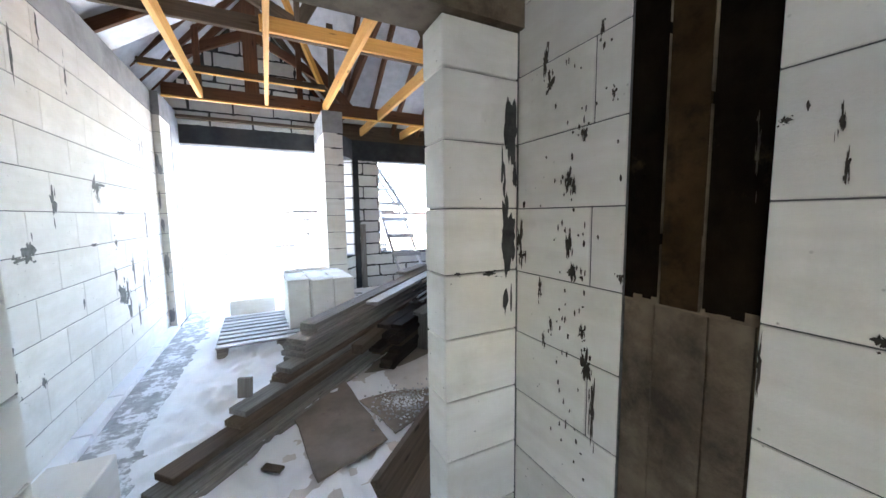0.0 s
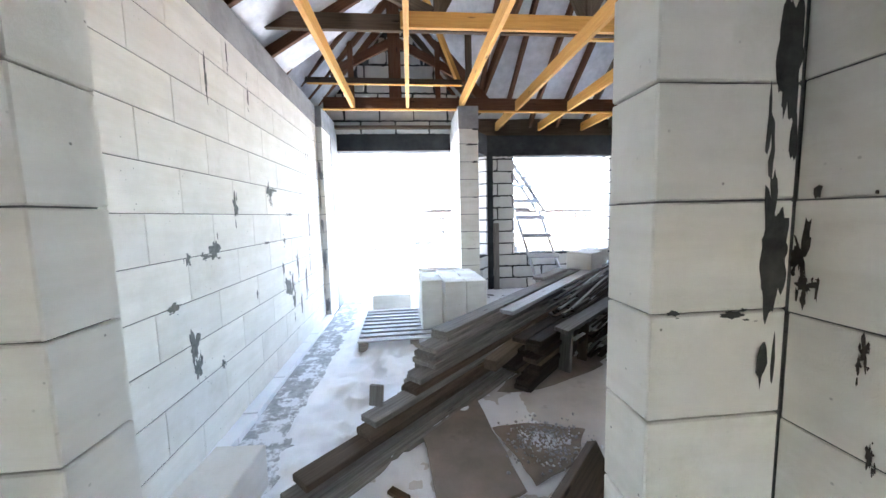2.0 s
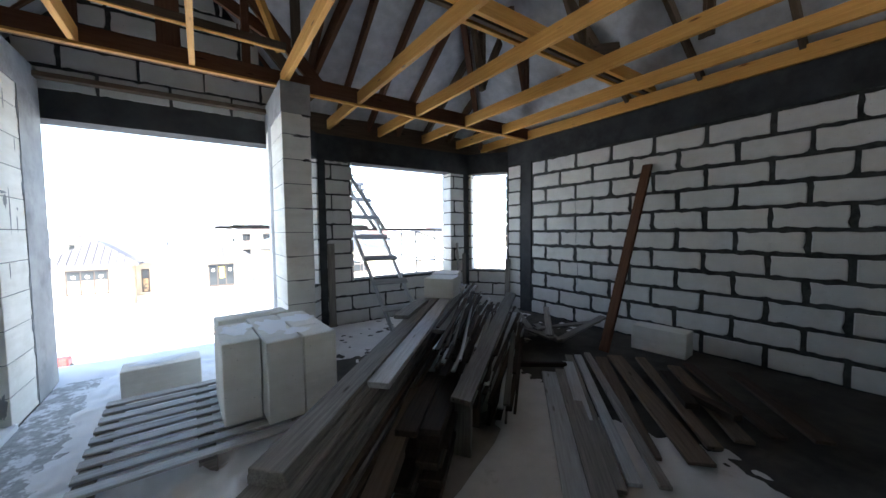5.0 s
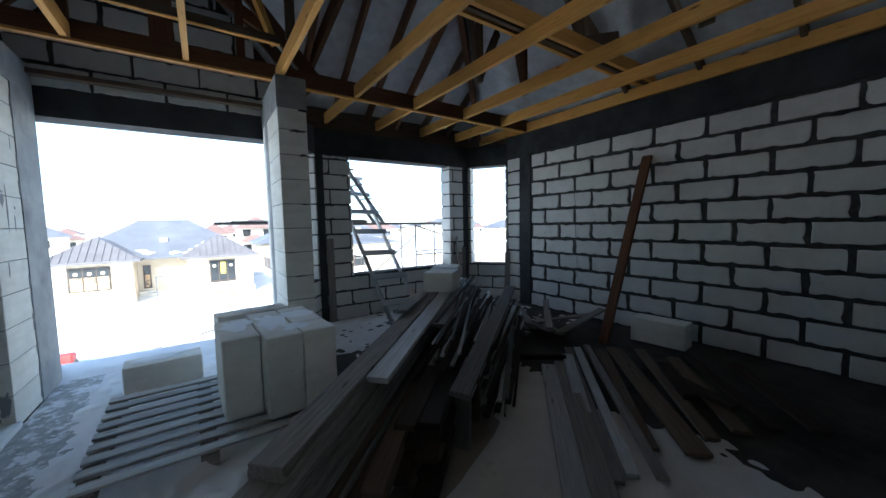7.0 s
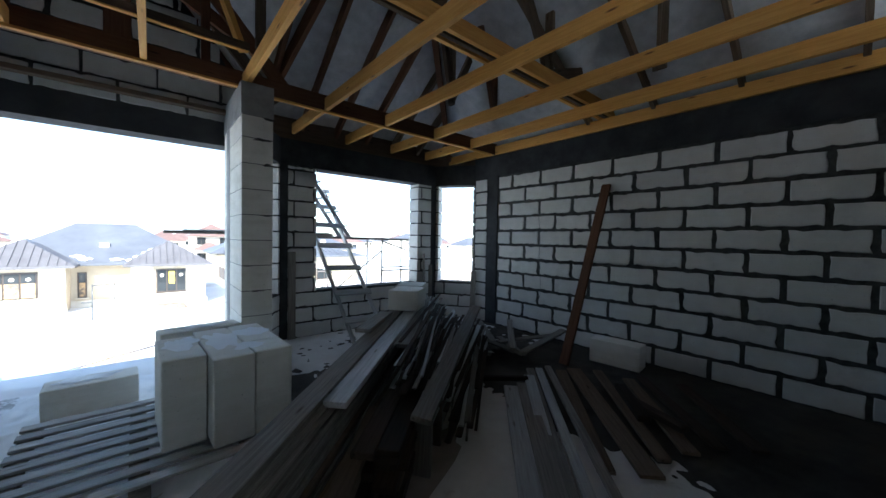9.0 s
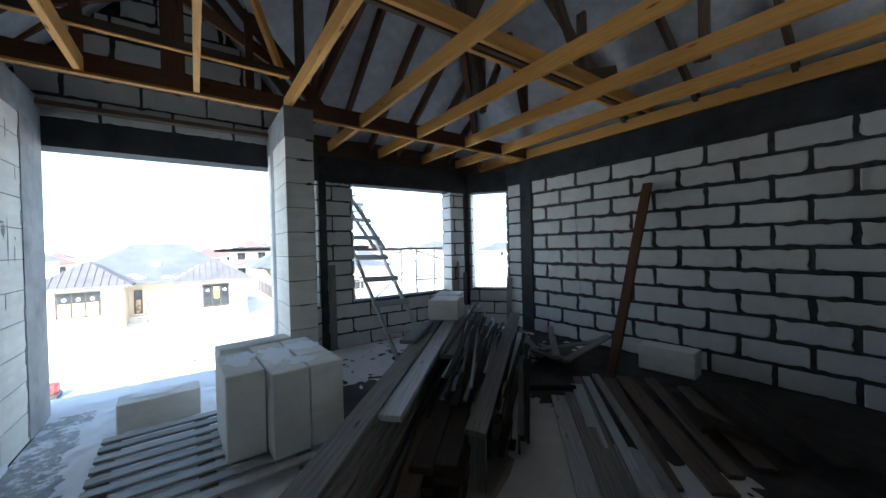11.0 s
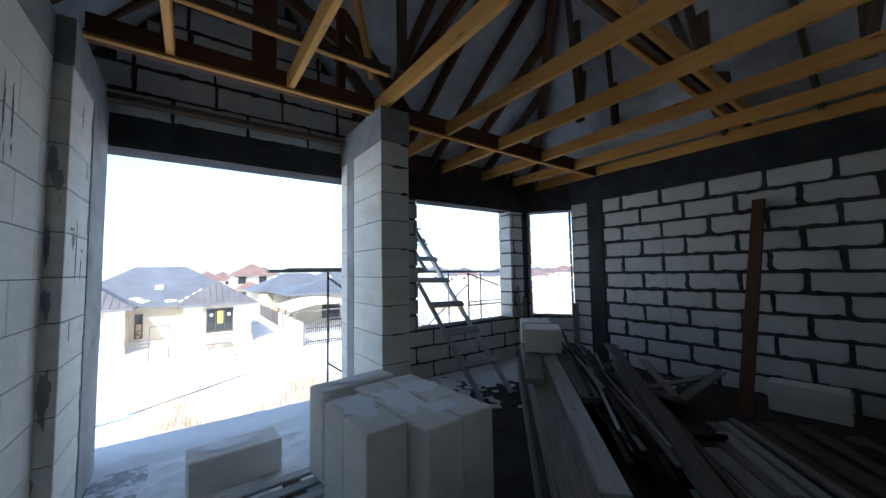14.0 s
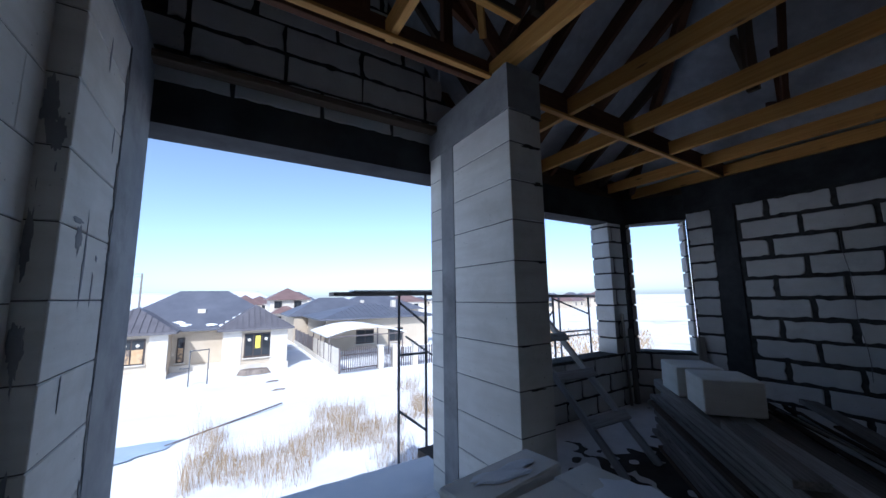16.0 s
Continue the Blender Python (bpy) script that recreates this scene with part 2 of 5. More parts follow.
def hull_wall(name, frame_m, cells, mat, label, category="wall"):
    """A core of boxes (s0, s1, t0, t1, z0, z1) in the wall's own frame."""
    bm = bmesh.new()
    for c in cells:
        box_into(bm, *c)
    bm.transform(frame_m)
    ob = part(name, bm, mat, None, label)
    return tagged(ob, label, category, "", "structure")


JOBS = []      # brickwork is laid last


def lay(parent, m, s0, s1, thick, z0, z1, course, length, joint, mat, shift=0.0, holes=(), bond=0.5, rough=0.0, chamfer=0.004):
    JOBS.append((parent, m, s0, s1, thick, z0, z1, course, length, joint, mat, shift, holes, bond, rough, chamfer))


def lay_now(parent, m, s0, s1, thick, z0, z1, course, length, joint, mat, shift, holes, bond, rough, chamfer):
    rng = random.Random(round(s0 * 100 + s1 * 10 + z0 * 7))
    row, z = 0, z0
    while z < z1 - 0.03:
        top = min(z + course, z1)
        spans = [(s0, s1)]
        for h0, h1, hz0, hz1 in holes:
            if z + 0.03 < hz1 and top - 0.03 > hz0:
                spans = [q for a, b in spans for q in ((a, min(b, h0)), (max(a, h1), b)) if q[1] - q[0] > 0.03]
        for a, b in spans:
            at = s0 + shift + (row % 2) * bond * length - 2 * length
            while at < b:
                lo, hi = max(at, a), min(at + length, b)
                at += length
                if hi - lo < 0.035:
                    continue
                le, he = hi - lo - joint, top - z - joint
                end0, end1 = lo == a and a > s0, hi == b and b < s1        # flush with an opening
                if end0 or end1:
                    lo, hi = lo + (0 if end0 else joint / 2), hi - (0 if end1 else joint / 2)
                    part("block", chamfered(max(0.03, hi - lo), thick, round(he, 3), 0.006, mat), None, parent, "",
                         m @ pose((lo + hi) / 2, thick / 2 + rng.uniform(-rough, rough) * 0.4, (z + top) / 2))
                    continue
                le = max(0.03, round(le / 0.02) * 0.02 if rough else round(le, 2))
                le = min(le, hi - lo - joint * 0.5)
                j = [rng.uniform(-rough, rough) for _ in range(4)]
                part("block", ragged(le, thick, round(he, 3), chamfer, mat, rng.randrange(6)) if rough else chamfered(le, thick, round(he, 3), chamfer, mat), None, parent, "",
                     m @ pose((lo + hi) / 2 + j[0] * 0.6, thick / 2 + j[1] * 0.5, (z + top) / 2 + j[2] * 0.5, 0, j[3] * 25, 0))
        row, z = row + 1, top


def plane_m(x, y, angle):
    """A frame whose x runs along the wall, from (x, y), at that angle."""
    return pose(x, y, 0, 0, 0, angle)


# ---- the structure ----
H_WEST, H_PIL, H_EAST, H_TOP = 2.855, 2.797, 2.742, 3.12      # wall heads and the top of the ring beams
XW, XL, XR, YF = -0.735, -0.652, 5.53, 7.0

# floor slab
bm = bmesh.new()
box_into(bm, -2.6, 5.9, -2.6, 7.32, -0.35, 0.0)
box_into(bm, 1.6, 5.9, 7.32, 7.76, -0.35, 0.0)
box_into(bm, -0.97, 1.60, 7.32, 7.56, -0.35, 0.0)
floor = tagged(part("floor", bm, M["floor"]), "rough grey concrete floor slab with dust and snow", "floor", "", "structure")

# west wall: frame runs north along the room's inner face, thickness to the west; a pier stands proud of it by the opening
CW = 0.2595
WEST = plane_m(XW, 1.45, 90)
w_west = hull_wall("wall_west", WEST, [(0.0, 4.50, 0.004, 0.29, 0, H_WEST)], M["glue"], "white aerated concrete block wall with thin grey joints")
lay(w_west, WEST, 0.0, 4.50, 0.30, 0.0, H_WEST, CW, 0.602, 0.005, "aac", 0.156, (), 0.5, 0.0, 0.0025)
PIER = plane_m(XL, 5.95, 90)
w_pier = hull_wall("wall_pier", PIER, [(0.006, 0.54, 0.006, 0.29, 0, H_WEST - 0.024)], M["glue"], "white aerated concrete block pier standing proud beside the wide opening")
lay(w_pier, PIER, 0.0, 0.54, 0.29, 0.0, H_WEST - 0.024, CW + 0.0015, 0.62, 0.005, "aac", 0.0, (), 0.0)
bm = bmesh.new()
box_into(bm, 0.54, 1.05, -0.006, 0.30, 0, H_WEST - 0.024)
part("column", bm, M["concrete"], w_pier, "grey cast concrete column with rough edges", PIER)

# east wall with thick mortar
EAST = plane_m(XR, 6.765, -90)
w_east = hull_wall("wall_east", EAST, [(0.0, 0.335, 0.014, 0.29, 0, H_EAST), (0.585, 5.6, 0.014, 0.29, 0, H_EAST)], M["mortar"], "white aerated concrete block wall with thick dark mortar joints")
CE = 0.2482
lay(w_east, EAST, 0.0, 0.335, 0.30, -0.001, H_EAST, CE, 0.6, 0.028, "aac_rough", 0.0, (), 0.0, 0.006, 0.006)
lay(w_east, EAST, 0.585, 5.6, 0.30, -0.001, H_EAST, CE, 0.581, 0.036, "aac_rough", 0.324, (), 0.5, 0.010, 0.008)
bm = bmesh.new()
box_into(bm, 0.335, 0.585, -0.004, 0.30, 0, H_EAST)
part("column", bm, M["concrete_shaded"], w_east, "cast concrete column, grey darkened for shade", EAST)

# pillar wall between the wide opening and the bay
PIL = plane_m(1.35, 5.93, 90)
CP = 0.2635
w_pil = hull_wall("wall_pillar", PIL, [(0.004, 0.68, -0.288, -0.004, 0, H_PIL), (0.87, 1.06, -0.288, -0.004, 0, H_PIL)], M["glue"], "white aerated concrete block pier beside the wide opening")
PILB = PIL @ pose(0, -0.292, 0)
lay(w_pil, PILB, 0.0, 0.68, 0.292, -0.065, H_PIL, CP, 0.68, 0.005, "aac", 0.0, (), 0.0)
lay(w_pil, PILB, 0.87, 1.06, 0.292, -0.065, H_PIL, CP, 0.46, 0.005, "aac", 0.0, (), 0.0)
bm = bmesh.new()
box_into(bm, 0.68, 0.87, -0.292, 0.003, 0, H_PIL)
part("column", bm, M["concrete"], w_pil, "grey cast concrete column", PIL)

# north wall over the wide opening: lintel, one course, gable
NOR = plane_m(XL, YF, 0)
bm = bmesh.new()
box_into(bm, -0.30, -0.16, 0.0, 0.30, 0.0, 2.668)
box_into(bm, 2.20, 2.31, 0.0, 0.30, 0.0, 2.668)
bm.transform(NOR)
w_nor = tagged(part("wall_north", bm, M["concrete"]), "grey concrete lintel and block gable over the wide opening", "wall", "", "structure")
bm = bmesh.new()
outline = [(-0.28, 2.95), (2.29, 2.95), (2.29, 3.30), (1.088, 4.93), (-0.16, 3.40), (-0.28, 3.28)]
rings = [[bm.verts.new((u, d, w)) for u, w in outline] for d in (0.014, 0.286)]
bm.faces.new(rings[0]), bm.faces.new(rings[1][::-1])
for k in range(len(outline)):
    n = (k + 1) % len(outline)
    bm.faces.new((rings[0][k], rings[1][k], rings[1][n], rings[0][n]))
b = bmesh.new()
box_into(b, -0.30, 2.31, 0.0, 0.30, 2.67, 2.95)
part("lintel", b, M["concrete_shaded"], w_nor, "cast concrete lintel, darkened in colour for shade", NOR)
part("gable_core", bm, M["mortar"], w_nor, "", NOR)
for k in range(8):
    half = (4.98 - 2.95 - (k + 1) * 0.235) / 1.24
    lay(w_nor, NOR, max(-0.30, 1.088 - half), min(2.31, 1.088 + half), 0.30, 2.95 + k * 0.235, 2.95 + (k + 1) * 0.235, 0.235, 0.60, 0.026, "aac_rough", 0.13 + 0.2 * (k % 2), (), 0.5, 0.008, 0.006)

# bay: centre and two slanting sides
CEN = plane_m(2.11, 7.41, 0)
DL, DR = Vector((1.642, 6.765)), Vector((5.53, 6.765))
CL, CR = Vector((2.11, 7.41)), Vector((5.06, 7.41))
SILL, HEAD = 0.745, 2.635


def bay_side(name, m, length, w0, w1, label):
    """A bay wall: mortar core round a window opening, concrete lintel, blocks."""
    ob = hull_wall(name, m, [(0.0, length, 0.012, 0.29, 0, SILL - 0.03), (0.0, w0 - 0.03, 0.012, 0.29, SILL - 0.03, HEAD), (w1 + 0.03, length, 0.012, 0.29, SILL - 0.03, HEAD)], M["mortar"], label)
    b = bmesh.new()
    box_into(b, -0.02, length + 0.02, -0.003, 0.303, HEAD, 3.02)
    part("lintel", b, M["concrete_shaded"], ob, "concrete ring beam, darkened in colour for shade", m)
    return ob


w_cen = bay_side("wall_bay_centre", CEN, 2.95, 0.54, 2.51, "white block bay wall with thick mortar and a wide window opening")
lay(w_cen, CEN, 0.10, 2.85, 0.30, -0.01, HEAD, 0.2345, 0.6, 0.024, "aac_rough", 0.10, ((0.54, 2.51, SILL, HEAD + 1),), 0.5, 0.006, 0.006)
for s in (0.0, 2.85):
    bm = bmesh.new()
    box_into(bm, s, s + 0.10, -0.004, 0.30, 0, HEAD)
    part("column", bm, M["concrete_shaded"], w_cen, "cast concrete column, grey darkened for shade", CEN)
bm = bmesh.new()
for cx, cy in ((CL.x - 0.07, CL.y + 0.20), (CR.x + 0.07, CR.y + 0.20)):
    rod_into(bm, (cx, cy, -0.3), (cx, cy, 3.02), 0.11, 12)
tagged(part("trim_bay_corner", bm, M["aac_rough"]), "white block corners of the bay", "column", "", "structure")
ang_r = math.degrees(math.atan2((DR - CR).y, (DR - CR).x))
ang_l = math.degrees(math.atan2((CL - DL).y, (CL - DL).x))
side = (DR - CR).length
RS, LS = plane_m(*CR, ang_r), plane_m(*DL, ang_l)
w_rs = bay_side("wall_bay_east", RS, side, 0.07, 0.762, "slanting block bay wall with a tall narrow window opening")
lay(w_rs, RS, 0.0, side, 0.30, -0.01, HEAD, 0.2345, 0.6, 0.024, "aac_rough", 0.2, ((0.07, 0.762, SILL, HEAD + 1),), 0.5, 0.005, 0.006)
w_ls = bay_side("wall_bay_west", LS, side, 0.06, 0.735, "slanting block bay wall with a tall narrow window opening")
lay(w_ls, LS, 0.0, side, 0.30, -0.01, HEAD, 0.2345, 0.6, 0.024, "aac_rough", 0.2, ((0.06, 0.735, SILL, HEAD + 1),), 0.5, 0.005, 0.006)

# doorway wall between hall and room
DW = plane_m(-2.3, 1.30, 0)
w_door = hull_wall("wall_south", DW, [(0.0, 2.213, 0.014, 0.156, 0, 2.2), (3.407, 3.726, 0.048, 0.188, 0, 2.2), (3.726, 7.83, 0.039, 0.196, 0, 3.1), (0.0, 2.0, 0.004, 0.166, 2.2, 3.1)],
                   M["glue"], "white aerated concrete block wall with a doorway")
lay(w_door, DW, 0.0, 2.228, 0.17, -0.147, 2.2, 0.2418, 0.6, 0.005, "aac", 0.428, (), 0.0, 0.0, 0.004)
DWR = DW @ pose(0, 0.035, 0)
lay(w_door, DWR, 3.393, 3.726, 0.165, 0.047 - 0.247, 2.2, 0.247, 0.4, 0.005, "aac", 0.0, (), 0.0, 0.0, 0.004)
bm = bmesh.new()
box_into(bm, 2.0, 3.727, 0.0, 0.19, 2.2, 2.75)
part("lintel", bm, M["concrete_brown"], w_door, "brown concrete lintel", DW)

# hall
HE = plane_m(1.426, 1.335, -90)
w_hall = hull_wall("wall_hall_east", HE, [(0.0, 0.478, 0.004, 0.19, 0, 3.1), (0.79, 3.9, 0.004, 0.19, 0, 3.1)], M["glue"], "white block hall wall with dark mortar smears")
lay(w_hall, HE, 0.0, 0.478, 0.19, 0.015 - 0.252, 3.1, 0.252, 0.8, 0.004, "aac", 0.36, (), -0.45, 0.0, 0.002)
lay(w_hall, HE, 0.79, 3.9, 0.19, 0.015 - 0.252, 3.1, 0.252, 0.6, 0.004, "aac", 0.0, (), 0.5, 0.0, 0.002)
bm = bmesh.new()
box_into(bm, 0.478, 0.79, 0.012, 0.19, 0, 1.265)
for s in (0.478, 0.605, 0.695):
    box_into(bm, s + 0.004, s + 0.088, 0.006, 0.02, 0, 1.262)
part("column", bm, M["concrete_brown"], w_hall, "grey brown cast concrete column with board marks", HE)
bm = bmesh.new()
box_into(bm, 0.478, 0.79, 0.016, 0.19, 1.265, 3.1)
for s, e in ((0.478, 0.575), (0.679, 0.79)):
    box_into(bm, s, e, 0.008, 0.02, 1.267, 3.1)
part("bitumen_coat", bm, M["bitumen"], w_hall, "black tarred upper column", HE)
rng = random.Random(57)
for s in (0.578, 0.676):
    bm = bmesh.new()
    at = 1.27
    while at < 3.05:
        end = at + rng.uniform(0.05, 0.22)
        box_into(bm, s - rng.uniform(0.0005, 0.002), s + rng.uniform(0.0005, 0.002), rng.uniform(-0.002, 0.002), 0.017, at, min(end, 3.08))
        at = end - 0.002 + (0.03 if rng.random() < 0.25 else 0.0)
    part("cement_ridge", bm, M["concrete_brown"], w_hall, "thin ridge of cement between board marks", HE)
bm = bmesh.new()
for k in range(12):
    box_into(bm, 0.480 + k * 0.0257, 0.5057 + k * 0.0257, 0.007, 0.018, 1.262, 1.268 + rng.uniform(0.0, 0.022))
part("cement_edge", bm, M["concrete_brown"], w_hall, "ragged edge where the tar stops", HE)
bm = bmesh.new()
box_into(bm, 0.582, 0.672, 0.002, 0.0158, 1.269, 3.09)
part("board_mark", bm, M["tarred"], w_hall, "brown strip left by formwork board", HE)
# unseen back walls; the opening is added and sized to light the hall
bm = bmesh.new()
box_into(bm, -2.5, -2.3, -2.5, 1.47, 0, 3.1)
box_into(bm, -2.3, -0.6, -2.5, -2.3, 0, 3.1)
box_into(bm, 0.2, 1.63, -2.5, -2.3, 0, 3.1)
box_into(bm, -0.6, 0.2, -2.5, -2.3, 0, 0.95)
box_into(bm, -0.6, 0.2, -2.5, -2.3, 1.68, 3.1)
tagged(part("wall_hall_back", bm, M["aac"]), "unseen plain hall walls with an opening added to let light in", "wall", "", "structure")
# unseen slab added to close the hall from above
bm = bmesh.new()
box_into(bm, -2.6, 1.7, -2.6, 1.28, 3.1, 3.2)
tagged(part("ceiling_hall", bm, M["concrete"]), "unseen plain slab added to close the hall", "ceiling", "", "structure")

# ring beams on the wall heads
bm = bmesh.new()
box_into(bm, XW - 0.31, XW + 0.004, 1.28, 5.944, H_WEST, H_TOP)
box_into(bm, XW - 0.31, XL + 0.006, 5.944, 6.995, H_WEST - 0.024, H_TOP)
box_into(bm, 1.343, 1.648, 5.922, 6.995, H_PIL, H_TOP)
tagged(part("ring_beam", bm, M["concrete"]), "grey cast concrete ring beam along the wall heads", "beam", "", "structure")
# east ring beam, its shade put into the concrete colour
bm = bmesh.new()
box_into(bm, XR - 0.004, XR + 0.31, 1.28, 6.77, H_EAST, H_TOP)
tagged(part("ring_beam_east", bm, M["concrete_shaded"]), "concrete ring beam over the mortared wall, darkened in colour for shade", "beam", "", "structure")

# closers added between wall heads and roof to stop light leaking in
bm = bmesh.new()
box_into(bm, XR + 0.18, XR + 0.30, -2.9, 7.5, H_TOP, 3.30)
box_into(bm, XW - 0.28, XW - 0.16, -2.9, 7.2, H_TOP, 3.30)
box_into(bm, 1.55, XR + 0.29, 7.50, 7.64, 3.021, 3.36)
box_into(bm, XR + 0.06, XR + 0.175, 6.78, 7.49, 2.9, 3.30)
box_into(bm, -2.3, 5.83, 1.31, 1.45, 3.101, 3.14)
tagged(part("trim_wall_plate", bm, M["oldbrown"]), "dark boxes added to stop light leaks under the roof", "plate", "", "structure")
# unseen end wall added to block sunlight at the roof's open back
bm = bmesh.new()
box_into(bm, -1.2, 6.1, -3.1, -2.95, 2.9, 5.6)
tagged(part("wall_attic_back", bm, M["oldbrown"]), "unseen plain wall added to keep daylight out of the attic", "wall", "", "structure")

# ---- roof timbers ----
roof = thing("roof_frame", "open roof frame of new pine joists and dark stained rafters", "roof frame", kind="structure")
for x in (-0.21, 0.60, 1.42):
    beam("joist", (x, 1.3, 3.205), (x, 6.17, 3.205), 0.05, 0.15, "pine", roof)
for x in (2.32, 3.18, 4.06, 4.86, 5.50):
    beam("joist", (x, 1.3, 3.205), (x, 7.55, 3.205), 0.05, 0.15, "pine", roof)
beam("purlin", (0.55, 4.13, 3.355), (5.85, 4.13, 3.355), 0.05, 0.145, "pine", roof)
beam("purlin", (-0.95, 4.20, 3.36), (5.85, 4.22, 3.36), 0.05, 0.15, "oldbrown", roof)
beam("purlin", (2.4, 4.29, 3.355), (5.85, 4.29, 3.355), 0.05, 0.145, "pine", roof)
beam("header", (-0.66, 6.20, 3.225), (5.53, 6.24, 3.225), 0.05, 0.19, "stained", roof)
beam("lath", (-0.66, 6.10, 3.117), (1.36, 6.10, 3.117), 0.05, 0.025, "pine", roof)
beam("lath", (1.66, 6.20, 3.117), (5.40, 6.24, 3.117), 0.05, 0.025, "pine", roof)
beam("lath", (-0.80, 5.80, 3.42), (1.40, 5.84, 3.42), 0.05, 0.075, "oldbrown", roof)
# pale strip added below the brown lath as its snow-lit underside
beam("lath", (-0.78, 5.80, 3.376), (1.39, 5.84, 3.376), 0.05, 0.012, "pine", roof)
beam("plate", (-0.66, 6.90, 3.05), (1.36, 6.90, 3.05), 0.10, 0.05, "oldbrown", roof)

RX, RZ, EZ = 2.43, 5.35, 3.10        # main ridge and eaves
GX, GZ = 0.42, 5.02                  # small gable over the opening
LEFT, RIGHT, FAR, BACK = -1.05, 5.95, 7.95, -3.0
RY = 4.6


def film_sheet(name, corners, parts=14):
    """A sheet of film, sagging a little between the rafters."""
    b = bmesh.new()
    p = [Vector(c) for c in corners]
    grid = []
    for i in range(parts + 1):
        u = i / parts
        row = []
        for j in range(parts + 1):
            v = j / parts
            q = (p[0] * (1 - u) + p[1] * u) * (1 - v) + (p[3] * (1 - u) + p[2] * u) * v
            q.z += 0.035 * noise.noise(q * 1.7) + 0.02 * noise.noise(q * 5)
            row.append(b.verts.new(q))
        grid.append(row)
    for i in range(parts):
        for j in range(parts):
            b.faces.new((grid[i][j], grid[i + 1][j], grid[i + 1][j + 1], grid[i][j + 1]))
    ob = part(name, b, M["film"], smooth=True)
    s = ob.modifiers.new("thickness", "SOLIDIFY")
    s.thickness = 0.03
    return tagged(ob, "white roof membrane stretched over the rafters", "roof", "", "structure")


film_sheet("roof_west", ((LEFT, BACK, EZ), (LEFT, 5.1, EZ), (RX, RY, RZ), (RX, BACK, RZ)))
film_sheet("roof_east", ((RIGHT, BACK, EZ), (RIGHT, FAR, EZ), (RX, RY, RZ), (RX, BACK, RZ)))
film_sheet("roof_north", ((1.99, FAR, EZ), (RIGHT, FAR, EZ), (RX, RY, RZ), (GX, 5.09, GZ)))
film_sheet("roof_gable_east", ((1.99, FAR, EZ), (GX, FAR, GZ), (GX, 5.09, GZ), (GX + 0.004, 5.094, GZ)))
film_sheet("roof_gable_west", ((-1.15, 5.05, 3.05), (-1.15, FAR, 3.05), (GX, FAR, GZ), (GX, 5.05, GZ)))
film_sheet("roof_gable_back", ((LEFT, 5.1, EZ), (RX, RY, RZ), (GX, 5.08, GZ), (GX - 0.01, 5.08, GZ)))


def main_z(x, y):
    return min(EZ + (x - LEFT) * (RZ - EZ) / (RX - LEFT), EZ + (RIGHT - x) * (RZ - EZ) / (RIGHT - RX), EZ + (FAR - y) * (RZ - EZ) / (FAR - RY))


for y in (1.9, 2.75, 3.6, 4.45):
    beam("rafter", (LEFT + 0.1, y, EZ + 0.0), (RX, y, RZ - 0.1), 0.05, 0.16, "stained", roof)
    beam("rafter", (RIGHT - 0.1, y, EZ + 0.0), (RX, y, RZ - 0.1), 0.05, 0.16, "oldbrown", roof)
for x in (1.9, 2.45, 3.0, 3.55, 4.1, 4.65, 5.2):
    top = min(FAR - 0.05, RY + abs(x - RX) * (FAR - RY) / (RX - LEFT if x < RX else RIGHT - RX))
    beam("rafter", (x, FAR - 0.05, EZ - 0.08), (x, top, main_z(x, top) - 0.11), 0.05, 0.16, "stained" if x < 4 else "oldbrown", roof)
beam("valley_rafter", (1.75, FAR - 0.1, EZ - 0.06), (RX, RY, RZ - 0.12), 0.06, 0.18, "stained", roof)
beam("hip_rafter", (RIGHT - 0.1, FAR - 0.1, EZ - 0.06), (RX, RY, RZ - 0.12), 0.08, 0.18, "stained", roof)
beam("ridge_board", (RX, BACK, RZ - 0.1), (RX, RY, RZ - 0.1), 0.05, 0.2, "stained", roof)
for x in (0.9, 2.43, 4.1):
    beam("post", (x, 4.21, 3.44), (x, 4.21, main_z(x, 4.21) - 0.15), 0.10, 0.05, "oldbrown", roof)
    beam("strut", (x, 4.21, 3.44), (x - 0.7, 4.21, main_z(x - 0.7, 4.21) - 0.15), 0.05, 0.12, "oldbrown", roof)
    beam("strut", (x, 4.21, 3.44), (x + 0.7, 4.21, main_z(x + 0.7, 4.21) - 0.15), 0.05, 0.12, "oldbrown", roof)
# truss and rafters of the gable
for ty, mat in ((6.30, "stained"), (7.15, "stained")):
    beam("king_post", (GX, ty, 3.30), (GX, ty, GZ - 0.1), 0.05, 0.19, mat, roof)
    for sx in (-1, 1):
        beam("truss_rafter", (GX + sx * 1.42, ty, 3.30), (GX, ty, GZ - 0.12), 0.05, 0.15, mat, roof)
        beam("truss_strut", (GX, ty + 0.05, 4.22), (GX + sx * 1.0, ty + 0.05, 3.72), 0.05, 0.13, mat, roof)
        beam("truss_post", (GX + sx * 0.66, ty - 0.05, 3.30), (GX + sx * 0.66, ty - 0.05, 4.15), 0.05, 0.08, mat, roof)
for ty in (5.35, 5.85, 6.75, 7.6):
    for sx in ((-1,) if ty < 6 else (-1, 1)):
        beam("rafter", (GX + sx * 1.46, ty, 3.26), (GX, ty, GZ - 0.12), 0.05, 0.14, "stained" if sx < 0 else "oldbrown", roof)
beam("brace", (0.75, 5.6, 4.75), (1.42, 6.25, 3.55), 0.05, 0.10, "pine", roof)
beam("post", (1.48, 5.75, 3.40), (1.48, 5.75, 4.3), 0.05, 0.09, "oldbrown", roof)
